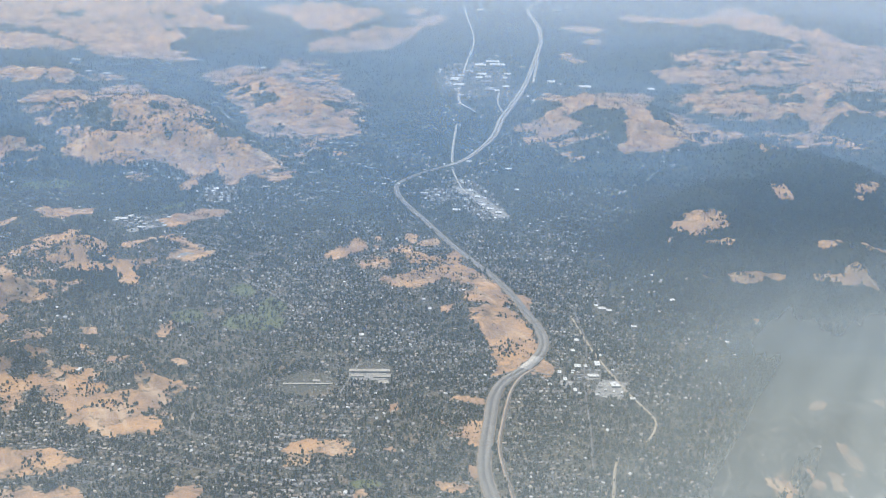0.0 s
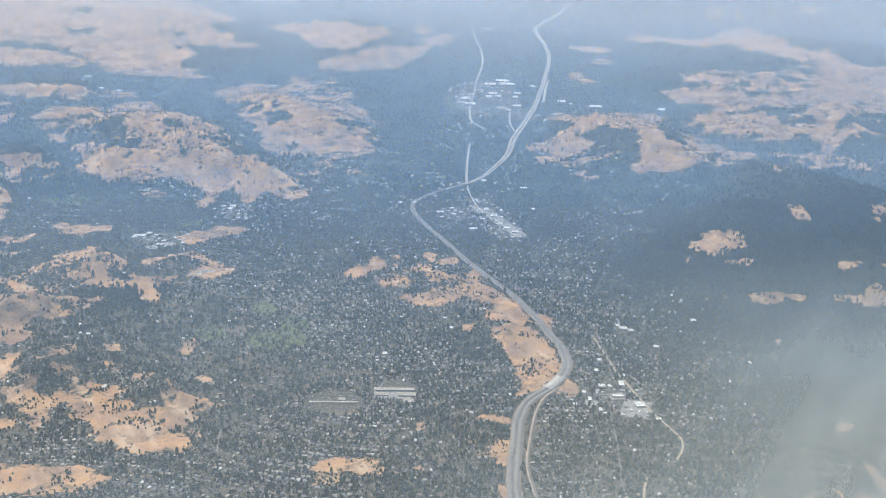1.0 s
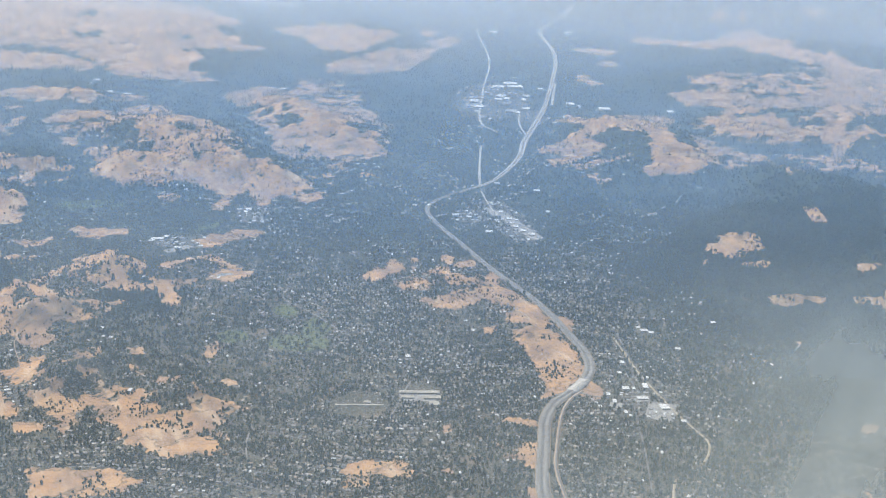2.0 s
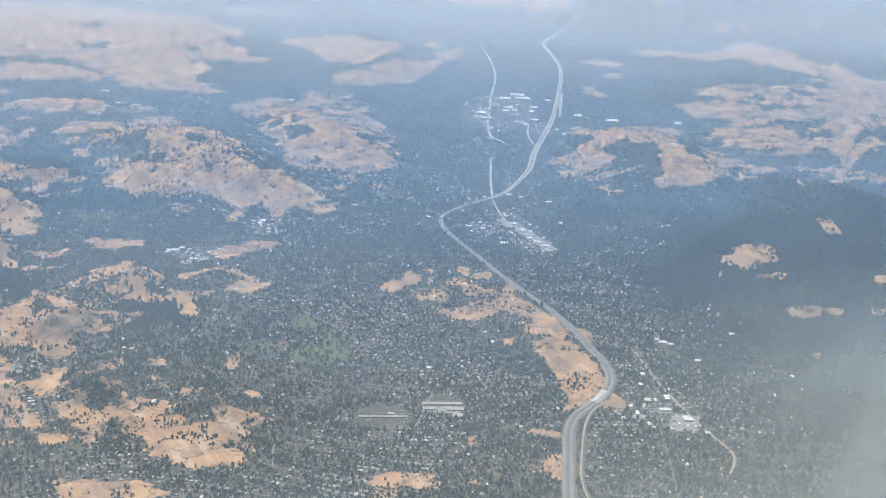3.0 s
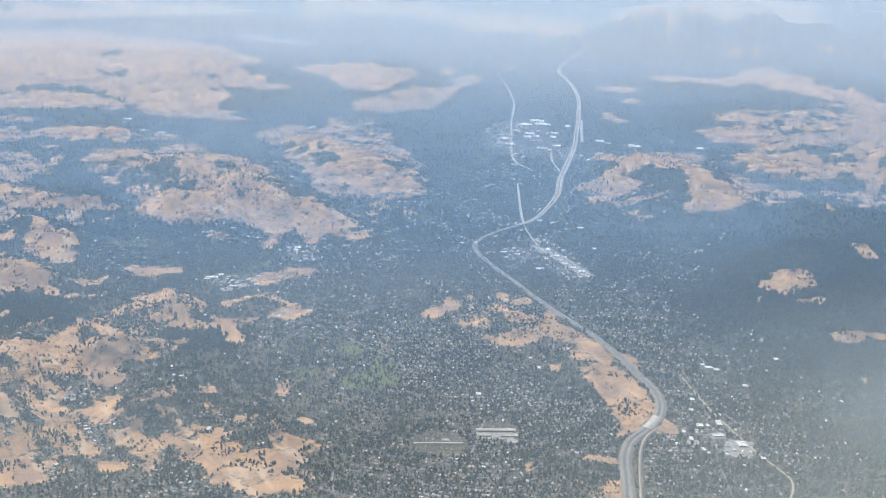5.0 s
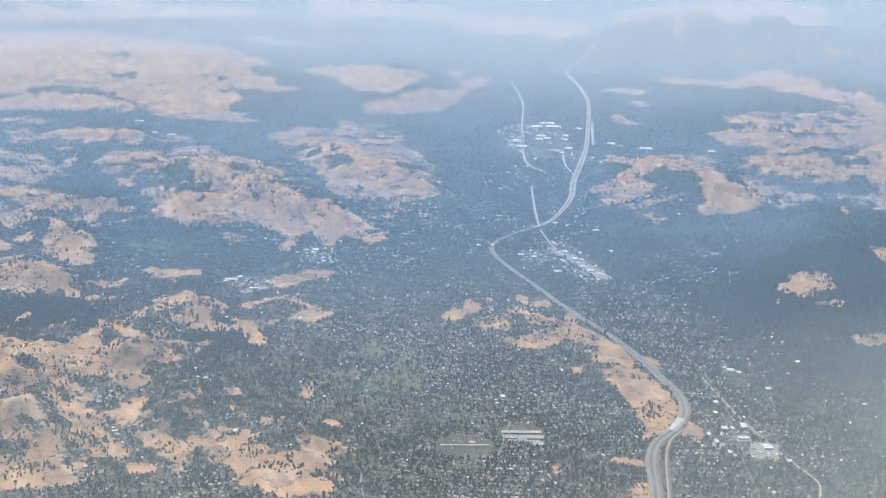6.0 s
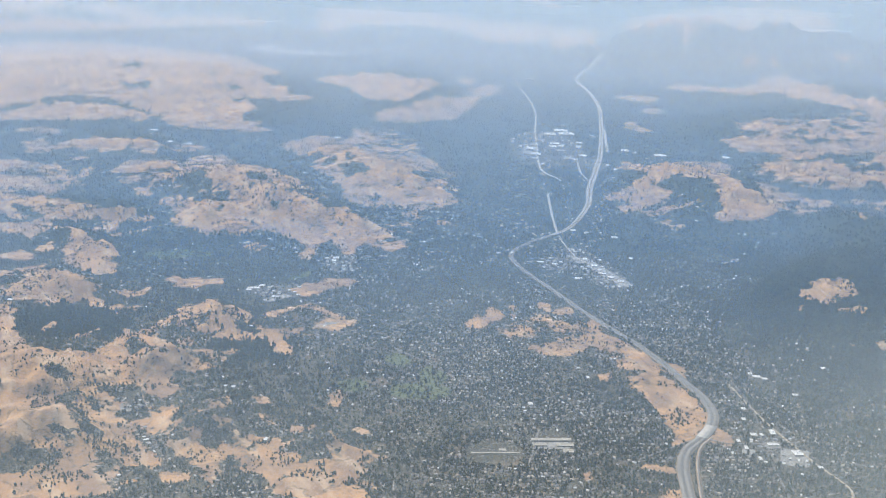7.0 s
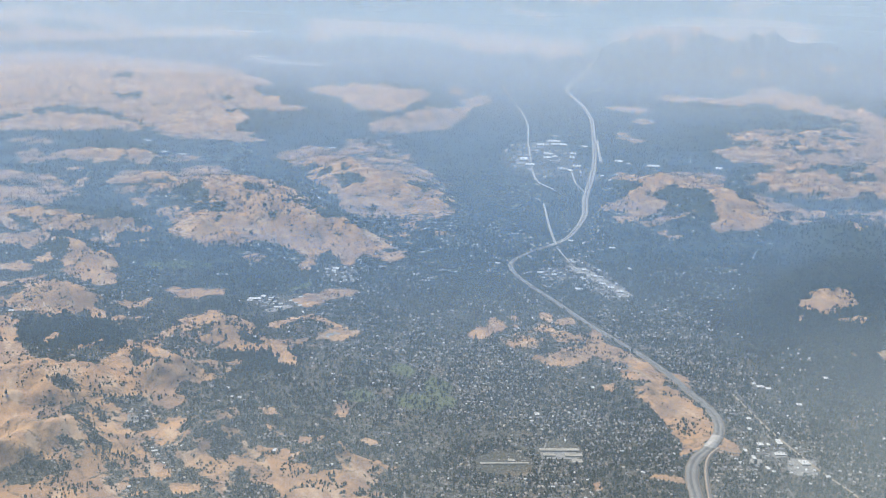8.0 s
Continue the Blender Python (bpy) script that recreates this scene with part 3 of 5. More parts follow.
meadow((170.7, 487.7), (172.2, 483.9), (176.5, 480.6), (173.0, 476.9), (170.3, 481.4))
meadow((179.1, 487.5), (184.7, 486.9), (183.2, 481.6), (184.9, 478.5), (179.7, 478.1))
meadow((152.0, 488.5), (158.9, 485.3), (163.0, 477.2), (158.6, 474.4), (153.7, 479.9))
meadow((189.7, 490.3), (196.7, 494.5), (193.7, 490.1))
meadow((225.7, 565.0), (230.7, 569.3), (229.9, 563.7))
meadow((12.8, 533.0), (18.6, 542.9), (23.8, 546.5), (23.6, 518.4), (18.2, 518.0), (15.0, 526.9))
meadow((15.2, 497.3), (19.8, 493.7), (20.2, 486.5), (16.4, 490.2))
meadow((-0.3, 478.3), (7.3, 480.3), (16.2, 477.1), (11.1, 473.7), (2.3, 473.2))
meadow((7.2, 572.7), (16.2, 577.0), (25.7, 574.2), (23.4, 566.9), (13.1, 568.1))
meadow((-2.8, 547.0), (4.4, 545.4), (7.2, 539.0), (1.6, 540.7))
meadow((-65.9, 515.4), (-58.5, 522.1), (-56.5, 516.1), (-62.7, 511.4), (-72.7, 505.8), (-70.7, 510.7))
meadow((-25.1, 564.3), (-20.5, 566.8), (-20.1, 558.5), (-24.1, 556.1))
meadow((-25.3, 511.0), (-20.8, 513.0), (-19.2, 507.7))
meadow((-37.1, 462.2), (-32.8, 471.1), (-27.0, 466.2))
meadow((-218.3, 496.5), (-202.9, 497.4), (-193.3, 499.8), (-180.2, 500.1), (-172.4, 496.5), (-162.3, 491.6), (-167.7, 485.7), (-171.9, 482.7), (-181.1, 479.5), (-188.0, 477.3), (-194.6, 474.6), (-208.6, 471.7))
meadow((-203.5, 458.8), (-189.5, 460.7), (-177.8, 462.5), (-169.4, 459.5), (-168.6, 464.6), (-164.5, 467.4), (-155.4, 461.8), (-149.2, 453.2), (-165.5, 447.4), (-198.3, 445.5))
meadow((-116.8, 455.0), (-114.5, 466.2), (-109.9, 467.9), (-102.5, 470.9), (-101.7, 464.8), (-106.0, 455.7))
thicket((-779, 2024), (-744, 2036), (-724, 1986), (-777, 1932), (-817, 1888), (-829, 1920), (-796, 1959))
thicket((-780, 2421), (-758, 2518), (-729, 2381), (-767, 2374))
thicket((-897, 2152), (-860, 2135), (-851, 2092), (-869, 2086))
thicket((-709, 2140), (-677, 2216), (-647, 2118), (-683, 2084))
thicket((-530, 2091), (-473, 2109), (-488, 2081), (-522, 2074))
thicket((-406, 2136), (-376, 2415), (-306, 2283), (-339, 2172), (-391, 2101))
thicket((-418, 1324), (-400, 1333), (-373, 1309), (-355, 1252), (-355, 1219), (-378, 1228), (-383, 1223), (-400, 1246), (-394, 1273))
thicket((-294, 1212), (-287, 1214), (-273, 1155), (-278, 1152), (-290, 1195))
thicket((-335, 1298), (-306, 1291), (-300, 1274), (-320, 1280))
thicket((-352, 1253), (-334, 1217), (-326, 1160), (-331, 1125), (-341, 1210))
thicket((-233, 1433), (-203, 1406), (-200, 1365), (-225, 1379))
thicket((-145, 1401), (-114, 1447), (-130, 1347), (-147, 1362))
thicket((-542, 1164), (-513, 1148), (-499, 1130), (-520, 1134), (-533, 1147))
thicket((-380, 1254), (-365, 1253), (-362, 1209), (-370, 1202))
thicket((-195, 1282), (-175, 1272), (-181, 1256))
thicket((-320.3, 632.5), (-314.5, 634.9), (-306.7, 619.1), (-295.0, 600.8), (-286.5, 592.5), (-281.9, 581.2), (-290.1, 578.4), (-297.6, 583.9), (-302.9, 586.7))
thicket((-346.1, 652.5), (-329.5, 653.2), (-317.6, 646.0), (-329.9, 643.3))
thicket((-324.5, 552.3), (-315.3, 559.2), (-308.4, 551.1), (-315.0, 540.5), (-320.6, 544.5))
thicket((-304.4, 645.6), (-283.1, 663.6), (-265.6, 623.6), (-274.7, 618.4), (-286.3, 620.2), (-281.1, 631.4), (-292.9, 639.5), (-299.7, 640.6))
thicket((-271.0, 591.6), (-264.9, 601.7), (-255.2, 592.3), (-245.5, 576.2), (-230.9, 553.3), (-234.4, 549.1), (-242.0, 557.5), (-248.4, 567.4), (-257.3, 585.2), (-265.7, 588.4))
thicket((-310.0, 580.3), (-295.6, 582.2), (-299.7, 575.8), (-307.7, 577.7))
thicket((386, 1474), (406, 1481), (439, 1470), (444, 1463), (413, 1456), (387, 1463))
thicket((460, 1448), (564, 1515), (536, 1445), (460, 1427))
thicket((272, 1303), (304, 1326), (292, 1292), (266, 1266))
thicket((225, 1264), (242, 1273), (236, 1258))
# slopes of mixed grass and oaks
HILLSIDES = []
HILLSIDES += [
    (-315, 1279, 122, 47, 142),
    (-284, 1146, 103, 39, 146),
    (-211, 1112, 84, 27, 137),
    (-337, 1119, 59, 31, 112),
    (-179, 1482, 328, 62, 98),
    (-158, 1305, 115, 40, 118),
    (-249, 1474, 134, 27, 112),
    (-515, 1553, 77, 32, 21),
    (-446, 1338, 67, 34, 158),
    (-328, 658, 73, 52, 29),
    (-305, 582, 65, 33, 23),
    (-320, 574, 49, 26, 20),
]
HILLSIDES += [
    (-309, 540, 48, 30, 2),
    (-245, 598, 49, 36, 141),
    (-183, 578, 52, 33, 147),
    (-158, 568, 28, 18, 98),
    (-268, 786, 43, 26, 2),
    (-206, 796, 39, 22, 22),
    (-394, 857, 57, 20, 157),
    (-418, 987, 82, 22, 118),
    (-484, 1127, 123, 27, 150),
    (-589, 1314, 110, 66, 116),
    (-271, 707, 48, 18, 53),
    (220, 1267, 41, 32, 39),
]
HILLSIDES += [
    (288, 1323, 73, 29, 97),
    (424, 1453, 137, 63, 9),
    (406, 1290, 71, 47, 133),
    (537, 1867, 227, 84, 47),
    (-57, 507, 17, 11, 37),
    (-223, 594, 26, 23, 93),
    (-165, 551, 42, 24, 137),
    (-27, 802, 36, 20, 9),
]
# grassland thick with single oaks
OAKY = []
OAKY += [
    (-21, 798, 50, 40, 80),
    (7, 517, 42, 24, 88),
    (-57, 507, 35, 34, 129),
    (-158, 572, 36, 27, 178),
    (-268, 786, 47, 31, 1),
    (-286, 792, 68, 36, 137),
    (-289, 557, 45, 27, 11),
    (-321, 625, 30, 18, 114),
    (-285, 1062, 76, 39, 133),
    (-348, 1262, 43, 40, 140),
    (40, 652, 35, 13, 86),
]
# rows of closely set houses
HOUSING = []
HOUSING += [
    (-254, 579, 31, 4, 125),
    (-279, 636, 9, 6, 22),
    (13, 750, 12, 11, 119),
]
# watered greens
LAWNS = []
LAWNS += [
    (-130, 734, 16, 9, 102),
    (-114, 678, 21, 16, 0),
    (-156, 684, 14, 10, 110),
    (-329, 1003, 22, 16, 175),
    (-344, 997, 24, 16, 2),
    (-107, 703, 21, 9, 99),
    (-221, 939, 19, 6, 62),
    (-31, 477, 8, 5, 2),
]
# unbroken woods
FORESTS = []
FORESTS += [
    (296, 940, 85, 66, 77),
    (299, 872, 84, 61, 26),
    (229, 733, 82, 33, 172),
    (170, 863, 53, 50, 103),
    (217, 631, 76, 49, 53),
    (-232, 757, 35, 30, 107),
    (-417, 1229, 66, 45, 138),
    (-386, 1085, 64, 48, 170),
    (-371, 796, 46, 36, 161),
    (-478, 1261, 53, 46, 136),
]
# built-up quarters
TOWNS = []
TOWNS += [
    (34, 1663, 180, 55, 88),
    (26, 992, 74, 20, 102),
    (88, 601, 28, 18, 75),
    (-191, 980, 31, 17, 102),
    (-234, 891, 26, 19, 175),
    (-255, 587, 22, 5, 119),
    (-279, 636, 7, 7, 57),
    (83, 1531, 54, 22, 85),
    (-3, 1002, 24, 19, 77),
]
# parking lots and bare earth
LOTS = []
LOTS += [
    (93, 591, 14, 9, 74),
    (44, 952, 23, 7, 110),
    (-231, 871, 14, 6, 47),
    (10, 1633, 45, 14, 89),
    (-39, 600, 12, 7, 4),
    (-282, 630, 5, 4, 101),
    (-183, 805, 9, 2, 43),
    (40, 1785, 23, 10, 86),
    (31, 993, 43, 6, 108),
    (14, 1019, 19, 4, 108),
    (85, 608, 6, 5, 26),
    (69, 596, 6, 4, 76),
    (-575, 3270, 55, 110, 60),
    (-480, 3215, 40, 90, 55),
    (-300, 3345, 120, 18, 175),
    (-640, 3420, 45, 22, 20),
]
# smaller roads and trails: width and points
ROADS = {}
ROADS["trail"] = (1.3, [(82.1, 704.4), (87.6, 656.1), (94.6, 618.0), (101.4, 587.4), (107.4, 567.0), (111.0, 553.1), (108.1, 539.2), (102.7, 527.5)])
ROADS["trail_south"] = (1.5, [(86.4, 511.1), (82.5, 493.4), (79.2, 471.6), (77.8, 461.6)])
ROADS["boulevard"] = (0.8, [(84.4, 720.9), (86.6, 679.1), (85.9, 647.2), (81.0, 612.9), (78.4, 582.3), (76.6, 541.5), (73.1, 498.4)])
ROADS["cross_road"] = (1.2, [(7.2, 582.4), (32.1, 603.9), (46.7, 614.2), (60.4, 607.8), (80.9, 609.1), (101.8, 612.9)])
ROADS["frontage"] = (1.9, [(53.1, 615.4), (44.4, 601.4), (38.1, 579.7), (32.8, 544.2), (30.2, 519.9), (31.4, 495.9), (33.8, 474.3), (34.9, 461.6)])
ROADS["far_trail"] = (2.6, [(6.6, 1126.5), (7.1, 1183.0), (9.5, 1263.3), (11.4, 1320.3)])
ROADS["far_trail_b"] = (3.2, [(32.2, 1418.5), (16.7, 1465.2), (14.9, 1540.8), (20.2, 1659.8), (28.4, 1831.1), (42.2, 2038.9), (43.4, 2244.1), (35.5, 2496.7), (32.7, 2715.9)])
ROADS["far_road"] = (2.6, [(67.2, 1406.9), (63.5, 1474.9), (69.4, 1573.6)])
ROADS["far_road_b"] = (4.0, [(118.0, 1638.5), (130.1, 1761.8), (141.5, 1866.8)])
ROADS["school_road"] = (1.2, [(-52.3, 573.4), (-49.7, 588.6), (-47.3, 603.9), (-43.9, 620.5)])
ROADS["station_road"] = (1.4, [(6.6, 1102.4), (14.3, 1035.1), (23.9, 995.7), (35.1, 956.2), (48.4, 934.6), (55.0, 926.9)])
ROADS["hill_road"] = (0.5, [(-273.4, 592.3), (-270.3, 603.4), (-264.9, 607.0), (-264.7, 619.4), (-269.9, 632.1), (-279.1, 652.7), (-281.5, 674.1), (-276.9, 684.1)])
ROADS["valley_road"] = (1.2, [(-143.1, 775.6), (-129.4, 751.5), (-115.7, 736.2), (-99.7, 714.6), (-88.2, 694.3)])
ROADS["ridge_track"] = (0.4, [(-286.9, 668.1), (-285.6, 679.9), (-283.2, 689.2)])
ROADS["left_road"] = (1.8, [(-275.9, 1394.0), (-250.2, 1327.4), (-227.2, 1286.5), (-214.0, 1263.5)])
ROADS["left_road_b"] = (1.5, [(-410.9, 1158.9), (-409.0, 1194.9), (-395.7, 1199.0)])
ROADS["loop_road"] = (1.0, [(-120.0, 521.3), (-122.4, 536.6), (-122.6, 546.8)])
ROADS["far_cross"] = (2.5, [(-54.5, 2108.6), (-4.7, 2118.8), (41.7, 2132.3)])
# larger buildings: x, y, width, depth, height, turn
WAREHOUSES = []
WAREHOUSES += [
    (68.6, 1834.1, 20.9, 20.5, 2.2, -3.3),
    (48.5, 1793.3, 17.1, 19.6, 2.0, -1.1),
    (74.3, 1799.0, 22.3, 19.7, 2.2, 4.5),
    (48.9, 1700.6, 13.0, 17.7, 2.1, -7.7),
    (44.2, 1670.5, 9.6, 17.1, 1.7, 3.0),
    (56.4, 1678.6, 8.0, 17.3, 1.7, 0.2),
    (80.0, 1667.8, 7.2, 15.8, 2.5, -5.2),
    (85.8, 1708.8, 9.8, 14.9, 2.0, -1.7),
    (57.2, 1571.0, 13.5, 20.3, 2.2, -6.5),
    (65.8, 1558.4, 6.0, 13.1, 2.0, 4.5),
    (79.4, 1596.7, 10.7, 13.1, 1.7, 3.6),
    (9.9, 1643.8, 11.0, 22.1, 2.8, -7.6),
]
WAREHOUSES += [
    (2.1, 1607.1, 9.2, 15.9, 1.7, 4.6),
    (15.2, 1601.8, 13.8, 15.8, 1.8, -7.6),
    (17.9, 1681.4, 11.2, 17.3, 1.8, -0.5),
    (5.9, 1678.7, 6.4, 14.1, 1.8, 2.4),
    (46.2, 1897.1, 7.2, 14.6, 1.7, -5.7),
    (77.7, 1897.1, 7.2, 14.6, 1.7, 4.5),
    (100.9, 1909.3, 4.5, 10.0, 1.7, -6.2),
    (112.2, 1787.5, 6.8, 13.0, 1.7, 7.9),
    (143.7, 1646.5, 11.0, 16.7, 2.1, -7.6),
    (153.9, 1628.1, 6.2, 10.9, 1.7, -6.2),
    (187.0, 1609.8, 15.4, 16.1, 2.1, 1.7),
    (275.8, 1602.2, 9.2, 16.1, 1.7, -7.4),
]
WAREHOUSES += [
    (123.3, 1528.8, 5.9, 12.9, 1.4, -8.0),
    (109.3, 1483.0, 4.3, 9.4, 1.4, -7.3),
    (104.8, 1523.5, 4.4, 9.6, 1.4, -1.2),
    (30.6, 1730.9, 11.6, 15.3, 1.4, -3.3),
    (52.9, 1635.9, 14.1, 11.0, 1.5, -7.3),
    (235.9, 2660.4, 17.5, 28.3, 2.8, -0.2),
    (266.4, 2720.2, 10.2, 22.5, 2.8, -4.0),
    (66.7, 2635.3, 17.3, 20.8, 2.5, -1.1),
    (-15.3, 2821.3, 7.9, 17.5, 3.4, 5.0),
]
STORES = []
STORES += [
    (89.7, 625.5, 2.9, 6.6, 0.9, -0.7),
    (69.2, 601.4, 2.0, 4.6, 0.9, -3.1),
    (73.4, 587.5, 1.7, 4.0, 0.8, 3.2),
    (85.5, 607.7, 6.2, 3.1, 0.8, 4.4),
    (78.1, 621.7, 3.7, 3.8, 0.7, -0.8),
    (82.6, 621.7, 1.8, 3.2, 0.7, 7.5),
    (95.9, 596.3, 5.0, 6.0, 0.9, 5.7),
    (103.2, 578.5, 2.9, 2.8, 0.7, 1.5),
    (60.3, 593.9, 2.0, 2.9, 0.7, 8.0),
    (67.0, 611.6, 2.1, 3.7, 0.7, -6.2),
    (103.6, 719.7, 4.8, 4.1, 0.8, 6.5),
    (107.8, 715.9, 3.6, 3.3, 0.8, -6.9),
]
STORES += [
    (100.5, 724.7, 2.4, 3.3, 0.8, 2.7),
    (119.7, 687.8, 3.4, 3.1, 0.7, -3.5),
    (81.4, 661.2, 2.5, 3.5, 0.7, -1.3),
    (77.7, 644.7, 2.2, 3.4, 0.7, 6.4),
    (-46.8, 659.9, 2.8, 3.5, 0.7, 6.8),
    (152.4, 738.9, 3.1, 3.5, 0.7, -1.5),
    (10.5, 951.2, 6.2, 5.4, 1.0, -5.3),
    (8.2, 967.7, 2.7, 4.2, 0.8, 8.0),
    (-18.0, 1004.6, 6.5, 4.5, 0.9, -3.7),
    (-5.6, 998.2, 5.6, 4.5, 0.9, -7.4),
    (33.1, 970.2, 4.7, 5.7, 0.9, 7.0),
    (38.9, 958.7, 5.4, 5.5, 0.9, -6.5),
]
STORES += [
    (45.2, 947.3, 5.4, 5.4, 0.9, -6.1),
    (28.8, 996.9, 4.8, 5.9, 0.9, -5.7),
    (22.7, 1019.8, 4.1, 6.2, 0.9, 5.1),
    (35.1, 993.1, 3.2, 4.4, 0.9, 6.3),
    (-54.2, 1033.8, 4.2, 4.0, 0.9, -0.8),
    (64.7, 1027.4, 3.7, 4.7, 0.8, -3.2),
    (23.2, 1135.5, 5.4, 5.7, 0.9, -3.3),
    (35.1, 1124.1, 4.5, 4.7, 0.9, -1.0),
    (60.7, 1108.8, 6.2, 4.5, 0.9, -0.4),
    (96.8, 1098.7, 3.1, 3.6, 0.8, -4.5),
    (-253.4, 896.5, 9.5, 5.1, 0.9, 7.0),
    (-247.9, 904.1, 3.7, 5.1, 0.9, -7.9),
]
STORES += [
    (-256.5, 891.4, 4.4, 3.8, 0.7, 1.7),
    (-197.4, 999.5, 6.5, 6.1, 0.9, 6.9),
    (-199.2, 990.6, 3.6, 6.0, 0.8, 7.9),
    (-232.1, 873.7, 6.4, 3.6, 0.7, -6.2),
    (-195.7, 595.1, 1.8, 4.0, 0.9, -5.5),
    (-233.4, 676.6, 1.7, 2.3, 0.5, -4.6),
    (-491.7, 1613.2, 8.9, 9.8, 1.2, -3.1),
    (-464.7, 1607.4, 10.1, 9.6, 1.2, -6.0),
    (-266.5, 1703.4, 8.0, 8.3, 1.2, -7.4),
    (-539.0, 1717.6, 10.7, 8.8, 1.3, -1.3),
    (-7.3, 709.5, 2.4, 3.2, 0.6, -5.8),
    (60.0, 816.4, 3.3, 3.1, 0.7, -5.6),
]
STORES += [
    (-41.7, 1036.4, 2.5, 3.2, 0.8, -8.0),
    (-188.2, 799.3, 5.3, 4.1, 0.5, -3.6),
    (-238.7, 691.6, 2.3, 3.2, 0.5, 1.8),
    (-228.5, 675.4, 2.3, 2.3, 0.5, -7.8),
    (-429.3, 846.3, 3.5, 3.6, 0.8, 4.2),
    (-609.5, 3380.0, 34.1, 32.9, 3.0, 6.9),
    (-648.7, 3375.1, 18.4, 33.0, 3.0, 4.7),
    (-276.9, 2898.2, 13.6, 23.7, 2.0, -3.5),
    (-377.0, 999.9, 2.0, 4.7, 0.7, -4.0),
]
SCHOOLS = []
SCHOOLS += [
    (-38.4, 605.6, 22.0, 3.2, 0.9, 3.5),
    (-31.2, 599.4, 9.5, 4.2, 0.8, 3.5),
    (-44.6, 599.0, 6.8, 3.4, 0.7, 3.5),
    (-30.0, 591.0, 5.6, 4.6, 0.7, 3.5),
    (-70.0, 585.6, 26.0, 1.7, 0.6, 4.3),
    (-66.0, 590.0, 3.7, 2.7, 0.6, -0.8),
]


def value_noise(x, y, seed=0):
    """Smooth noise in 0..1 on a unit lattice."""
    xi, yi = np.floor(x).astype(np.int64), np.floor(y).astype(np.int64)
    fx, fy = x - xi, y - yi
    fx, fy = fx * fx * (3 - 2 * fx), fy * fy * (3 - 2 * fy)

    def corner(a, b):
        n = (a * 374761393 + b * 668265263 + seed * 974711) & 0xFFFFFFFF
        n = ((n ^ (n >> 13)) * 1274126177) & 0xFFFFFFFF
        return ((n ^ (n >> 16)) & 0xFFFF) / 65535.0

    low = corner(xi, yi) * (1 - fx) + corner(xi + 1, yi) * fx
    high = corner(xi, yi + 1) * (1 - fx) + corner(xi + 1, yi + 1) * fx
    return low * (1 - fy) + high * fy


def fractal(x, y, octaves, seed=0):
    total, size = 0.0, 0.0
    for n in range(octaves):
        c, d = math.cos(0.6 + 1.1 * n) * 2**n, math.sin(0.6 + 1.1 * n) * 2**n
        total = total + value_noise(x * c - y * d + 17.3 * n, x * d + y * c - 9.1 * n, seed + n) * 0.55**n
        size += 0.55**n
    return total / size


def ridged(x, y, octaves, seed=0):
    total, size = 0.0, 0.0
    for n in range(octaves):
        c, d = math.cos(0.5 + 1.3 * n) * 2**n, math.sin(0.5 + 1.3 * n) * 2**n
        total = total + (1 - abs(2 * value_noise(x * c - y * d + 5.7 * n, x * d + y * c + 3.3 * n, seed + n) - 1)) * 0.5**n
        size += 0.5**n
    return total / size


def smooth(a, b, v):
    v = np.clip((v - a) / (b - a), 0, 1)
    return v * v * (3 - 2 * v)


def spline(points, step):
    """Evenly spaced places along a smooth line through a road's corner points."""
    p = np.array(points, float)
    p = np.vstack([2 * p[0] - p[1], p, 2 * p[-1] - p[-2]])
    out = []
    for a, b, c, d in zip(p[:-3], p[1:-2], p[2:-1], p[3:]):
        t = np.linspace(0, 1, 24, endpoint=False)[:, None]
        out.append(0.5 * (2 * b + (c - a) * t + (2 * a - 5 * b + 4 * c - d) * t**2 + (3 * b - a - 3 * c + d) * t**3))
    out = np.vstack(out + [p[-2][None]])
    run = np.r_[0, np.cumsum(np.hypot(*np.diff(out[:, :2], axis=0).T))]
    at = np.linspace(0, run[-1], max(2, int(run[-1] / step)))
    return np.stack([np.interp(at, run, out[:, k]) for k in range(out.shape[1])], 1)


def off_line(x, y, line):
    """Distance from places to a sampled line."""
    far = np.full(np.shape(x), 1e9)
    for a in line:
        far = np.minimum(far, (x - a[0]) ** 2 + (y - a[1]) ** 2)
    return np.sqrt(far)


def oval(x, y, row, square=False):
    """1 at the middle of an oval (x, y, half length, half width, degrees), 0 on its rim, negative outside."""
    cx, cy, a, b, deg = row[:5]
    c, s = math.cos(math.radians(deg)), math.sin(math.radians(deg))
    u, v = ((x - cx) * c + (y - cy) * s) / a, ((y - cy) * c - (x - cx) * s) / b
    return 1 - (np.maximum(abs(u), abs(v)) * 1.15 if square else np.sqrt(u * u + v * v))


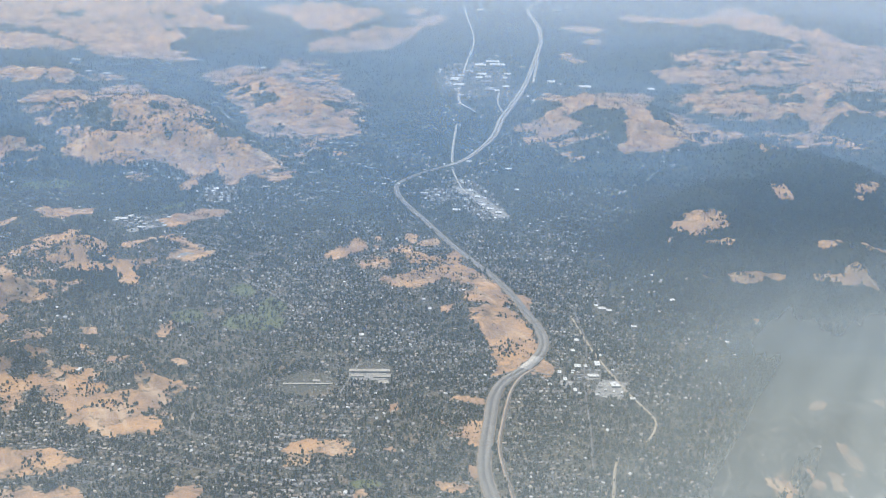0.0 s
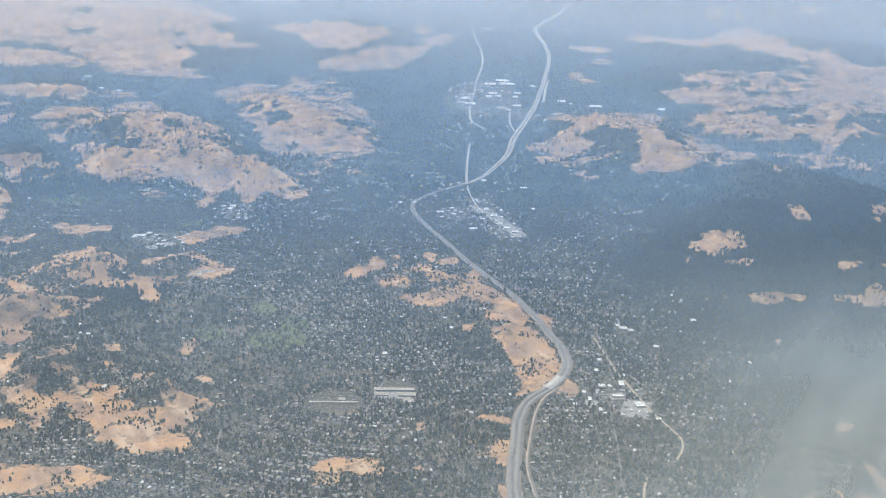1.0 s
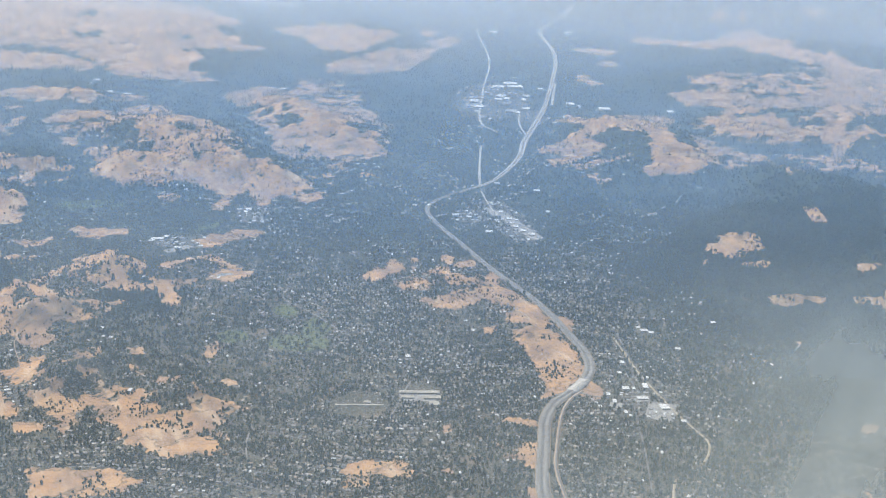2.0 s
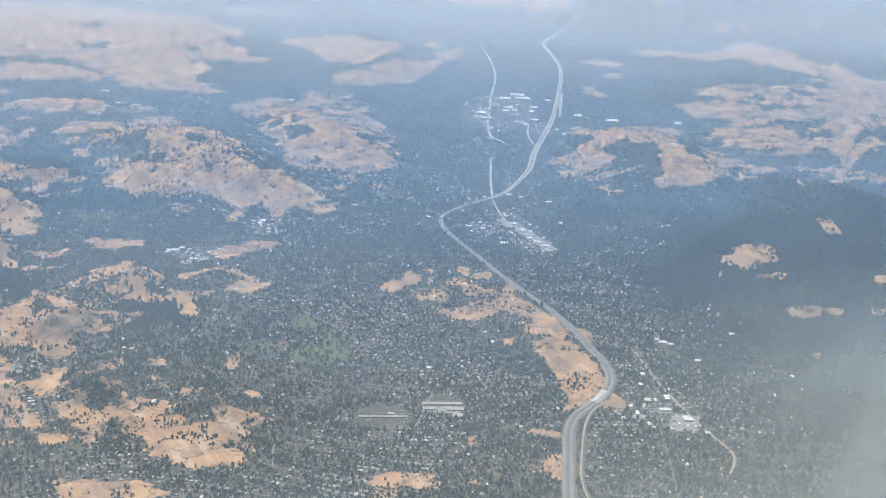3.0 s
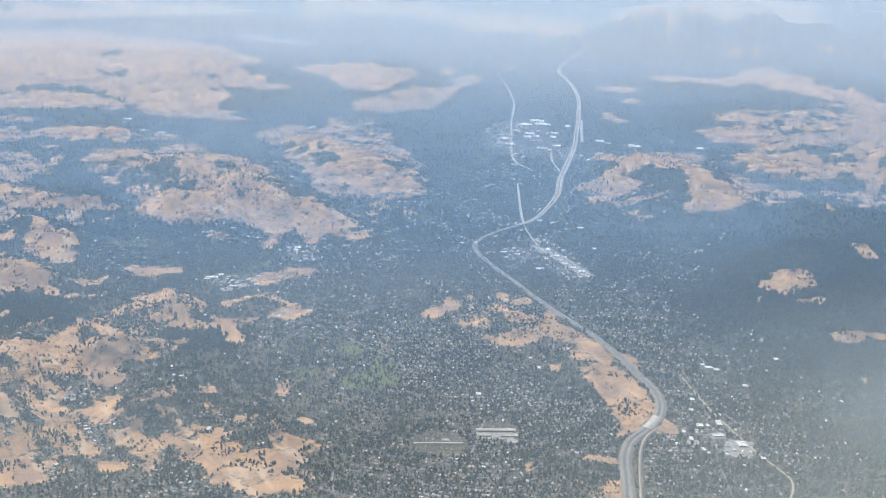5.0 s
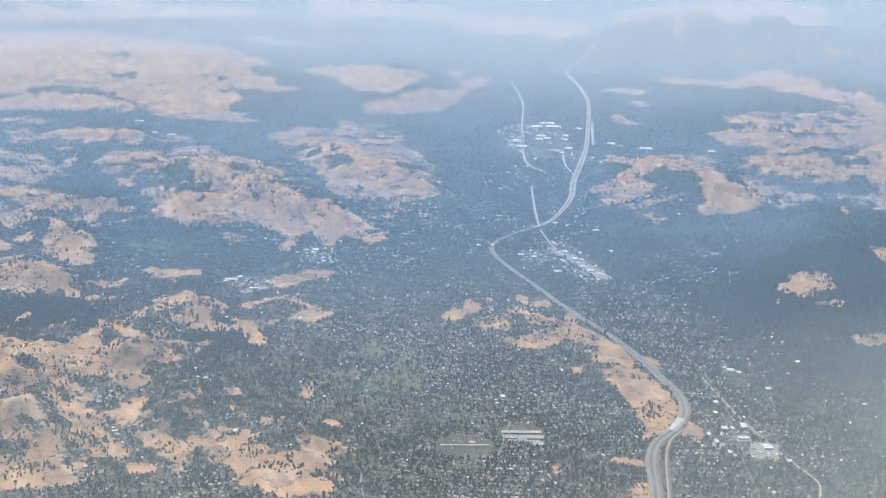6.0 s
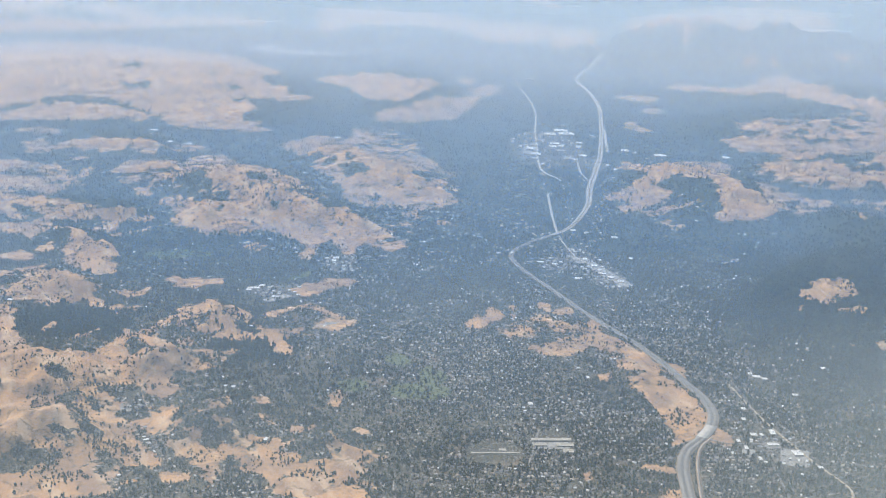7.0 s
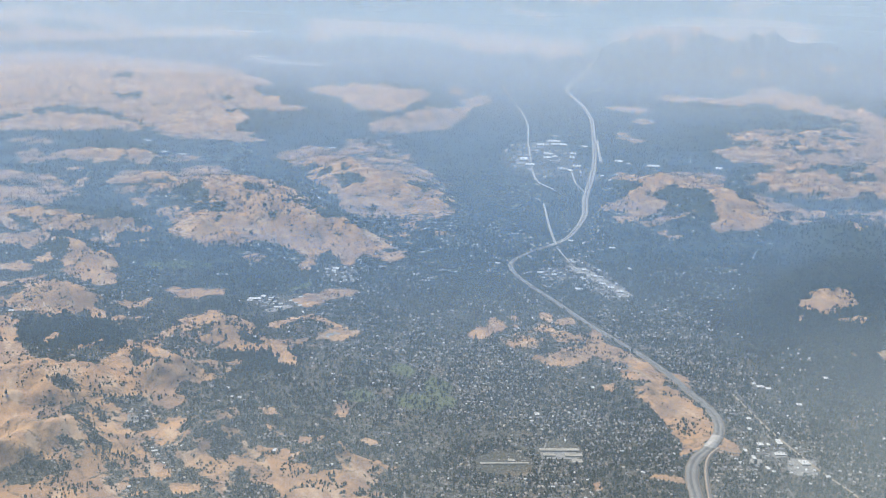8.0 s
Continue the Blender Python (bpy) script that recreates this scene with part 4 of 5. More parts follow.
def terrain(x, y):
    """Height of the land."""
    x, y = np.asarray(x, float), np.asarray(y, float)
    wx = x + 30 * (fractal(x / 90, y / 90, 2, 3) - 0.5)
    wy = y + 60 * (fractal(x / 90, y / 90, 2, 8) - 0.5)
    rise = np.zeros(x.shape)
    for row in HILLS:
        d = 1 - oval(wx, wy, row)
        rise = rise + 1.2 * row[5] * np.exp(-1.6 * d**2.4)
    spurs = ridged(x / 95 + 0.3, y / 95, 3, 21)
    fine = ridged(x / 34, y / 34, 3, 41)
    calm = 1 - 0.75 * smooth(90, 160, x) * smooth(1080, 980, y)  # the wooded western slopes are smoother
    spurs, fine = 0.62 + (spurs - 0.62) * calm, 0.55 + (fine - 0.55) * calm
    gully = ridged(x / 13, y / 15, 2, 47)
    rise = rise * (0.45 + 0.90 * spurs) + np.minimum(rise, 9) * (fine - 0.55) * (1.5 + 0.2 * smooth(900, 1200, y)) + np.minimum(rise, 6) * (gully - 0.55) * 0.60 * calm
    near_road = off_line(x, y, HIGHWAY_LINE)
    rise = rise * smooth(4, 40, near_road)
    # the hills beyond the plain climb to a far range
    out = np.sqrt(x * x + y * y)
    far = smooth(3650, 4800, out) * (146 + 70 * ridged(x / 700, y / 700, 3, 5))
    return rise + far + 0.5 * (fractal(x / 40, y / 40, 2, 60) - 0.5)

HIGHWAY_LINE = spline(HIGHWAY, 18)


def most(x, y, rows, square=False):
    best = np.full(np.shape(x), -3.0)
    for row in rows:
        best = np.maximum(best, oval(x, y, row, square))
    return best


FLAT = 0.5  # how much depth along the valley counts against depth across it


def depth_in(x, y, rings):
    """How deep places lie inside the nearest of some outlines, in steps that grow with the distance; negative outside."""
    best = np.full(np.shape(x), -1.2)
    for ring in rings:
        grain = 9.0 * max(0.55, float(np.hypot(*ring.mean(0))) / 750)
        wide, deep = np.ptp(ring, 0) * (1.0, FLAT)
        grain = min(grain, 0.8 * float(min(wide, deep)) + 0.5)
        low, high = ring.min(0) - 2.5 * grain, ring.max(0) + 2.5 * grain
        some = np.where((x > low[0]) & (x < high[0]) & (y > low[1]) & (y < high[1]))
        px, py = x[some], y[some]
        if not len(px):
            continue
        near, inside = np.full(px.shape, 1e9), np.zeros(px.shape, bool)
        for (ax, ay), (bx, by) in zip(ring, np.roll(ring, -1, 0)):
            ex, ey = bx - ax, (by - ay) * FLAT
            qx, qy = px - ax, (py - ay) * FLAT
            run = np.clip((qx * ex + qy * ey) / (ex * ex + ey * ey + 1e-9), 0, 1)
            near = np.minimum(near, (qx - run * ex) ** 2 + (qy - run * ey) ** 2)
            if ay != by:
                inside ^= ((ay > py) != (by > py)) & (px < ax + (py - ay) * (bx - ax) / (by - ay))
        best[some] = np.maximum(best[some], np.where(inside, 1, -1) * np.sqrt(near) / grain)
    return best


def cover_at(x, y):
    """How far each place lies inside grassland, lawn, forest, town and lots: about -1 to 1."""
    reach = np.sqrt(x * x + y * y)
    size = np.clip(reach / 700, 0.7, 6)
    middle, far = smooth(850, 1250, reach), smooth(1700, 2500, reach)

    def patches(grain, octaves, seed):
        """Noise whose grain coarsens in two steps with the distance."""
        a, b, c = (fractal(x / (grain * k), y / (grain * k), octaves, seed) for k in (1.0, 2.1, 4.6))
        return (a * (1 - middle) + b * middle) * (1 - far) + c * far - 0.5

    wx = x + size * 5 * patches(18, 4, 70)
    wy = y + size * 9 * patches(18, 4, 80)
    calm = 1 - 0.55 * smooth(90, 160, x) * smooth(1080, 980, y)
    speckle = calm * (1 - 0.5 * far) * patches(6, 4, 90)
    clumps = calm * (1 - 0.5 * far) * patches(20, 4, 91)
    ridge = ridged(x / 34, y / 34, 3, 41) - 0.56
    north = (terrain(x, y + 2.0) - terrain(x, y - 2.0)) / 4.0
    # grass holds the ridges, oaks the gullies and the slopes that face north
    slopes = np.clip(most(wx, wy, HILLSIDES) * 1.1, -1.2, 0.16) - 0.20
    mixed = slopes + 1.0 * ridge + 0.6 * speckle + 1.0 * clumps
    grass = np.clip(depth_in(wx, wy, MEADOWS) * 1.2 + 0.16, -1.2, 0.42)
    grass = np.maximum(grass + 0.8 * speckle + 0.7 * clumps + 0.3 * np.minimum(ridge, 0), mixed)
    grass = grass - 0.30 * calm * calm * smooth(0.10, 0.38, north) * smooth(-0.02, 0.14, patches(14, 3, 92))
    groves = depth_in(wx, wy, THICKETS)
    grass = np.minimum(grass, np.where(groves > -0.6, np.clip(-groves * 1.2, -0.30, 0.5) + 1.1 * speckle + 0.8 * clumps, 9.0))
    return grass, most(wx, wy, LAWNS), most(wx, wy, FORESTS) + 0.9 * clumps, most(x, y, TOWNS), most(x, y, LOTS, True)


# ---- mesh helpers ----


def mesh_of(name, verts, faces, material, smooth_shade=False):
    """A mesh from arrays of places and of equal-sided faces."""
    me = bpy.data.meshes.new(name)
    verts, faces = np.asarray(verts, np.float32), np.asarray(faces, np.int32)
    me.vertices.add(len(verts))
    me.vertices.foreach_set("co", verts.ravel())
    me.loops.add(faces.size)
    me.loops.foreach_set("vertex_index", faces.ravel())
    me.polygons.add(len(faces))
    me.polygons.foreach_set("loop_start", np.arange(0, faces.size, faces.shape[1], dtype=np.int32))
    me.update(calc_edges=True)
    if smooth_shade:
        me.polygons.foreach_set("use_smooth", np.ones(len(faces), bool))
    me.materials.append(material)
    return me


def part(name, bm, material, parent, label=""):
    """Links a bmesh, or a mesh, as one part under a thing."""
    if isinstance(bm, bmesh.types.BMesh):
        me = bpy.data.meshes.new(name)
        bm.to_mesh(me)
        bm.free()
        me.materials.append(material)
    else:
        me = bm
    ob = new(name, me)
    ob.parent = parent
    return tagged(ob, label)


def box_into(bm, x, y, z, w, d, h, bevel=0.0):
    m = Matrix.Translation((x, y, z + h / 2)) @ Matrix.Diagonal((w, d, h, 1))
    made = bmesh.ops.create_cube(bm, size=1, matrix=m)["verts"]
    if bevel:
        edges = list({e for v in made for e in v.link_edges})
        bmesh.ops.bevel(bm, geom=edges, offset=bevel, segments=1, affect="EDGES")


def box(x, y, z, w, d, h, bevel=0.0):
    bm = bmesh.new()
    box_into(bm, x, y, z, w, d, h, bevel)
    return bm


def ribbon(line, left, right, lift, thick=0.0):
    """A strip along a line, from left to right of it, that follows the land."""
    p = np.asarray(line)[:, :2]
    way = np.gradient(p, axis=0)
    way /= np.hypot(*way.T)[:, None] + 1e-9
    side = np.stack([way[:, 1], -way[:, 0]], 1)
    level = terrain(p[:, 0], p[:, 1]) + lift
    a, b = p + side * np.reshape(left, (-1, 1)), p + side * np.reshape(right, (-1, 1))
    verts = np.vstack([np.c_[a, level], np.c_[b, level], np.c_[a, level - thick], np.c_[b, level - thick]])
    n = len(p)
    i = np.arange(n - 1)
    faces = [np.stack([i, i + n, i + n + 1, i + 1], 1)]
    if thick:
        faces += [np.stack([i + 2 * n, i, i + 1, i + 2 * n + 1], 1), np.stack([i + n, i + 3 * n, i + 3 * n + 1, i + n + 1], 1)]
    return verts, np.vstack(faces)


# ---- ground ----


def build_ground():
    rows = 1 / np.linspace(1 / 425, 1 / 4950, 360)
    rows = np.r_[np.linspace(-4900, -400, 10), np.linspace(-300, 415, 24), rows]
    fan = np.linspace(-0.58, 0.50, 680)
    wide = np.concatenate([[-9, -4, -2, -1.2, -0.8], fan, [0.7, 1.0, 1.8, 4, 9]])
    spread = np.maximum(np.abs(rows), 425)[:, None]
    x = np.clip(wide[None] * spread, -4900, 4900) + np.linspace(-60, 60, len(wide))[None]
    y = np.repeat(rows[:, None], len(wide), 1)
    z = terrain(x, y)
    nr, nc = x.shape
    i = (np.arange(nr - 1)[:, None] * nc + np.arange(nc - 1)[None]).ravel()
    faces = np.stack([i, i + 1, i + nc + 1, i + nc], 1)
    me = mesh_of("ground", np.stack([x, y, z], -1).reshape(-1, 3), faces, LAND, True)
    grass, lawn, forest, town, lots = (np.clip(0.5 + 0.5 * v, 0, 1).ravel() for v in cover_at(x, y))
    wood = np.maximum(forest, (0.28 + 0.5 * smooth(700, 1050, y.ravel()) + 0.3 * smooth(0.08, 0.2, (x / np.maximum(y, 1)).ravel()) * smooth(560, 760, y.ravel())) * (town < 0.5))
    for name, cols in (("cover", (grass, lawn, forest)), ("fields", (town, lots, wood))):
        layer = me.color_attributes.new(name, "FLOAT_COLOR", "POINT")
        layer.data.foreach_set("color", np.stack([*cols, np.ones(len(grass))], 1).astype(np.float32).ravel())
    return tagged(new("ground", me), "dry golden hills and wooded suburban valley floor", "land", kind="structure")


build_ground()

# ---- highway ----
MAIN = spline(HIGHWAY, 4)


def half_width(y):
    """The highway widens at its interchanges."""
    return np.interp(y, [400, 640, 780, 1050, 1150, 1330, 1480, 1700, 3500], [3.2, 3.0, 2.1, 1.9, 2.2, 3.5, 3.6, 2.9, 5.0])


def build_highway():
    road = new("road_1")
    tagged(road, "grey divided highway winding through the valley", "highway", kind="structure")
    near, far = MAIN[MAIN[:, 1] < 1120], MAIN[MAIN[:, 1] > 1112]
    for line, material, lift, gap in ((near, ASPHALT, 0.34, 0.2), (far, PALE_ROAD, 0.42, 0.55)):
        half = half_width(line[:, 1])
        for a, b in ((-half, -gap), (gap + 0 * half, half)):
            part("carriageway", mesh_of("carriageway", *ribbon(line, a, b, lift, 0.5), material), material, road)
        kerb = STREET if gap < 0.3 else VERGE
        part("median", mesh_of("median", *ribbon(line, -gap, gap, lift + 0.03, 0.4), kerb), kerb, road, "dusty median strip between the carriageways")
        for edge in (0.2 - half, -gap - 0.15, gap + 0.15, half - 0.2):
            part("edge_line", mesh_of("edge_line", *ribbon(line, edge - 0.025, edge + 0.025, lift + 0.02), LINE_PAINT), LINE_PAINT, road)
        for lane in (-0.75, -0.5, -0.27, 0.27, 0.5, 0.75):
            part("lane_line", mesh_of("lane_line", *ribbon(line, lane * half - 0.02, lane * half + 0.02, lift + 0.02), LINE_PAINT), LINE_PAINT, road)
        for a, b in ((-half - 0.45, -half), (half, half + 0.45)):
            part("verge", mesh_of("verge", *ribbon(line, a, b, lift - 0.1, 0.5), VERGE), VERGE, road, "dusty tan roadside verge")
    return road


build_highway()

# ---- smaller roads ----
SMALL = {}


def build_roads():
    surface = {"trail": TRAIL, "trail_south": TRAIL, "boulevard": STREET, "left_road": STREET, "left_road_b": STREET, "far_trail": PALE_ROAD, "far_trail_b": PALE_ROAD, "hill_road": DIRT, "frontage": DIRT, "ridge_track": DIRT}
    for n, (key, (width, points)) in enumerate(ROADS.items()):
        line = spline(points, 3)
        SMALL[key] = line
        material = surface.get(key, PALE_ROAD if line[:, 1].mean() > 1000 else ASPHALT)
        what = {id(TRAIL): "sandy walking trail between trees", id(STREET): "dark grey street lined with trees", id(PALE_ROAD): "pale surfaced road or trail between trees", id(DIRT): "sandy unpaved strip beside the highway", id(ASPHALT): "grey two-lane street between trees"}[id(material)]
        road = tagged(new(f"road_{n + 2}"), what, "road", kind="structure")
        part("surface", mesh_of("surface", *ribbon(line, -width / 2, width / 2, 0.22, 0.4), material), material, road)
        if material is ASPHALT:
            part("centre_line", mesh_of("centre_line", *ribbon(line, -0.03, 0.03, 0.24), LINE_PAINT), LINE_PAINT, road)
        if key == "frontage":
            part("ramp", mesh_of("ramp", *ribbon(line, -0.55, 0.35, 0.25, 0.3), ASPHALT), ASPHALT, road, "grey slip road")


build_roads()


def clear_of_roads(x, y, gap_main, gap_small):
    keep = off_line(x, y, spline(HIGHWAY, 4)) > half_width(y) + gap_main
    for key, line in SMALL.items():
        keep &= off_line(x, y, line) > gap_small + ROADS[key][0] / 2
    return keep


def build_bridge():
    """The concrete bridge on which the highway crosses the street."""
    bridge = tagged(new("highway_bridge"), "pale concrete highway bridge over a cross street", "bridge")
    line = MAIN[(MAIN[:, 1] > 612) & (MAIN[:, 1] < 634)]
    half = half_width(line[:, 1]) + 0.3
    part("deck", mesh_of("deck", *ribbon(line, -half, half, 0.40, 0.75), CONCRETE), CONCRETE, bridge)
    for a, b in ((-half - 0.12, -half), (half, half + 0.12)):
        part("parapet", mesh_of("parapet", *ribbon(line, a, b, 0.56, 0.9), CONCRETE), CONCRETE, bridge)
    part("median_barrier", mesh_of("median_barrier", *ribbon(line, -0.06, 0.06, 0.52, 0.15), CONCRETE), CONCRETE, bridge)


build_bridge()

# ---- larger buildings ----


def build_block(x, y, w, d, h, turn, roof, name, label):
    ob = tagged(new(name), label, "building", group="large flat-roofed buildings")
    corner = [(x + a * w / 2, y + b * d / 2) for a in (-1, 1) for b in (-1, 1)]
    base = float(min(terrain(np.array([c[0] for c in corner]), np.array([c[1] for c in corner]))))
    ob.matrix_world = pose(x, y, base - 0.1, 0, 0, turn)
    part("wall", box(0, 0, 0, w, d, h, 0.02), PLASTER, ob)
    part("roof", box(0, 0, h + 0.002, w * 1.02, d * 1.02, 0.09, 0.02), roof, ob, "pale flat roof")
    rng = random.Random(int(x * 13 + y))
    bm = bmesh.new()
    box_into(bm, 0, -d / 2 - 0.01, h * 0.35, w * 0.9, 0.05, h * 0.3)
    part("window", bm, DARK_GLASS, ob, "dark band of windows")
    for _ in range(2 + int(w * d > 40)):
        s = min(w, d) * 0.12
        part("roof_unit", box(rng.uniform(-0.35, 0.35) * w, rng.uniform(-0.35, 0.35) * d, h + 0.088, s * 1.4, s, 0.2, 0.02), STEEL, ob, "grey roof-top air unit")
    return ob


TAKEN = []
for rows, roof, name, label in ((WAREHOUSES, WHITE_ROOF, "office_building", "white flat-roofed office building among trees"), (STORES, WHITE_ROOF, "store_building", "low store building with a white flat roof"), (SCHOOLS, TAN_ROOF, "school_building", "long low school building with a tan roof")):
    for x, y, w, d, h, turn in rows:
        dull = name == "office_building" and int(x * 7 + y) % 5 < 2
        build_block(x, y, w, d, h, turn, GREY_ROOF if dull else roof, name, "grey flat-roofed office building among trees" if dull else label)
        TAKEN.append((x, y, 0.6 * math.hypot(w, d)))

def build_quarters():
    """Smaller commercial buildings on a grid in each built-up quarter."""
    rng = np.random.default_rng(31)
    for k, (cx, cy, a, b, deg) in enumerate(TOWNS):
        grow = 1.0 if cy < 800 else 1.35 if cy < 1200 else 2.2
        step = 4.2 * grow
        c, s = math.cos(radians(deg)), math.sin(radians(deg))
        for u in np.arange(-a, a, step):
            for v in np.arange(-b, b, step):
                if (u / a) ** 2 + (v / b) ** 2 > 0.9 or rng.random() > (0.42 if cy < 1200 else 0.3):
                    continue
                w, d, h = rng.uniform(1.2, 3.2) * grow, rng.uniform(1.0, 2.2) * grow, rng.uniform(0.5, 0.8) * grow
                x, y = cx + u * c - v * s + rng.normal(0, 0.5), cy + u * s + v * c + rng.normal(0, 0.5)
                place = np.array([x]), np.array([y])
                if not clear_of_roads(*place, 2.5, 1.4)[0] or any(math.hypot(x - bx, y - by) < br + max(w, d) * 0.6 for bx, by, br in TAKEN):
                    continue
                white = rng.random() < 0.5
                build_block(x, y, w, d, h, deg + rng.choice([0, 90]) + rng.normal(0, 3), WHITE_ROOF if white else GREY_ROOF, "shop_building", "small shop building with a white flat roof" if white else "small shop building with a grey flat roof")
                TAKEN.append((x, y, 0.55 * math.hypot(w, d)))


build_quarters()

# ---- houses ----


def suburb(x, y):
    """Where houses stand: 0 to 1."""
    grass, lawn, forest, town, lots = cover_at(x, y)
    wild = smooth(-0.35, 0.3, forest)
    dense = 0.20 + 0.80 * smooth(0.43, 0.58, fractal(x / 70, y / 100, 3, 120))
    dense = dense * (1 - 0.55 * smooth(-0.16, -0.30, x / y) * smooth(520, 650, y)) * (1 - 0.7 * smooth(0.08, 0.20, x / y) * smooth(560, 760, y)) * (1 - 0.5 * smooth(0.14, 0.24, x / y))
    rows = smooth(-0.05, 0.2, most(x, y, HOUSING))
    return np.maximum(rows * 1.6, dense * (1 - 0.93 * wild) * (grass < -0.08) * (lawn < 0.0) * (lots < 0.05) * smooth(60, 10, terrain(x, y) * 4))


def house_mesh(w, d, h, roof_rise):
    """Walls and a gabled roof with eaves, as two bmeshes."""
    walls = bmesh.new()
    box_into(walls, 0, 0, -0.15, w, d, h + 0.15)
    roof = bmesh.new()
    a, b = w / 2 + 0.07, d / 2 + 0.07
    v = [roof.verts.new(c) for c in ((-a, -b, h), (a, -b, h), (a, b, h), (-a, b, h), (-a + 0.1, 0, h + roof_rise), (a - 0.1, 0, h + roof_rise))]
    for f in ((0, 1, 5, 4), (2, 3, 4, 5), (1, 2, 5), (3, 0, 4), (3, 2, 1, 0)):
        roof.faces.new([v[k] for k in f])
    return walls, roof


STEP_X = 3.1


def street_grid(gx, gy):
    """The bent grid of lots: rows of houses along every third line."""
    bend = fractal(gx / 120, gy / 160, 2, 130) - 0.5
    return gx + 16 * np.sin(gy / 37 + 3 * bend), gy + 14 * np.sin(gx / 43 + 3 * bend), bend


def off_street(x, y):
    """How far a place lies from the nearest street."""
    gx, gy = x.copy(), y.copy()
    for _ in range(6):
        wx, wy, _bend = street_grid(gx, gy)
        gx, gy = gx + 0.8 * (x - wx), gy + 0.8 * (y - wy)
    return abs((gy - 6.9 + 6.9) % 13.8 - 6.9)


def build_streets():
    """Narrow residential streets, where houses stand along them."""
    verts, faces, start = [], [], 0
    for k in range(22, 86):
        gx = np.arange(-760, 640, 4.0)
        x, y, _bend = street_grid(gx, np.full(len(gx), k * 13.8 + 6.9))
        live = (suburb(x, y) > 0.3) & (y > 395) & (y < 1150) & (x > -0.5 * y - 125) & (x < 0.45 * y + 20) & clear_of_roads(x, y, 2.0, 0.5)
        for bx, by, br in TAKEN:
            live &= np.hypot(x - bx, y - by) > br + 0.5
        at = np.where(live)[0]
        for run in np.split(at, np.where(np.diff(at) > 1)[0] + 1):
            if len(run) < 6:
                continue
            v, f = ribbon(np.stack([x[run], y[run]], 1), -0.33, 0.33, 0.16)
            verts.append(v), faces.append(f + start)
            start += len(v)
    me = mesh_of("residential_streets", np.vstack(verts), np.vstack(faces), STREET)
    tagged(new("residential_streets", me), "narrow grey residential streets between houses and trees", "streets", kind="stuff")


def scatter_houses():
    """Rows of houses along bending streets."""
    rng = np.random.default_rng(5)
    gx, gy = np.meshgrid(np.arange(-900, 900, STEP_X), np.arange(21, 124) * 13.8)
    gx, gy = np.concatenate([gx.ravel()] * 3), np.concatenate([gy.ravel() + d for d in (4.9, 8.9, 13.3)])
    gx, gy = gx + rng.normal(0, 0.4, len(gx)), gy + rng.normal(0, 0.3, len(gx))
    x, y, bend = street_grid(gx, gy)
    keep = (x > -0.50 * y - 125) & (x < 0.45 * y + 20) & (y > 395)
    x, y, bend = x[keep], y[keep], bend[keep]
    keep = rng.random(len(x)) < suburb(x, y) * np.interp(y, [620, 850, 1100, 1600], [0.85, 0.42, 0.24, 0.13])
    x, y, bend = x[keep], y[keep], bend[keep]
    keep = clear_of_roads(x, y, 3.4, 1.6)
    for bx, by, br in TAKEN:
        keep &= np.hypot(x - bx, y - by) > br + 1.2
    x, y, bend = x[keep], y[keep], bend[keep]
    turn = np.degrees(np.arctan(14 / 43 * np.cos(x / 43 + 3 * bend))) + rng.choice([0, 90], len(x)) + rng.normal(0, 18, len(x))
    return x, y, turn, rng.random(len(x))


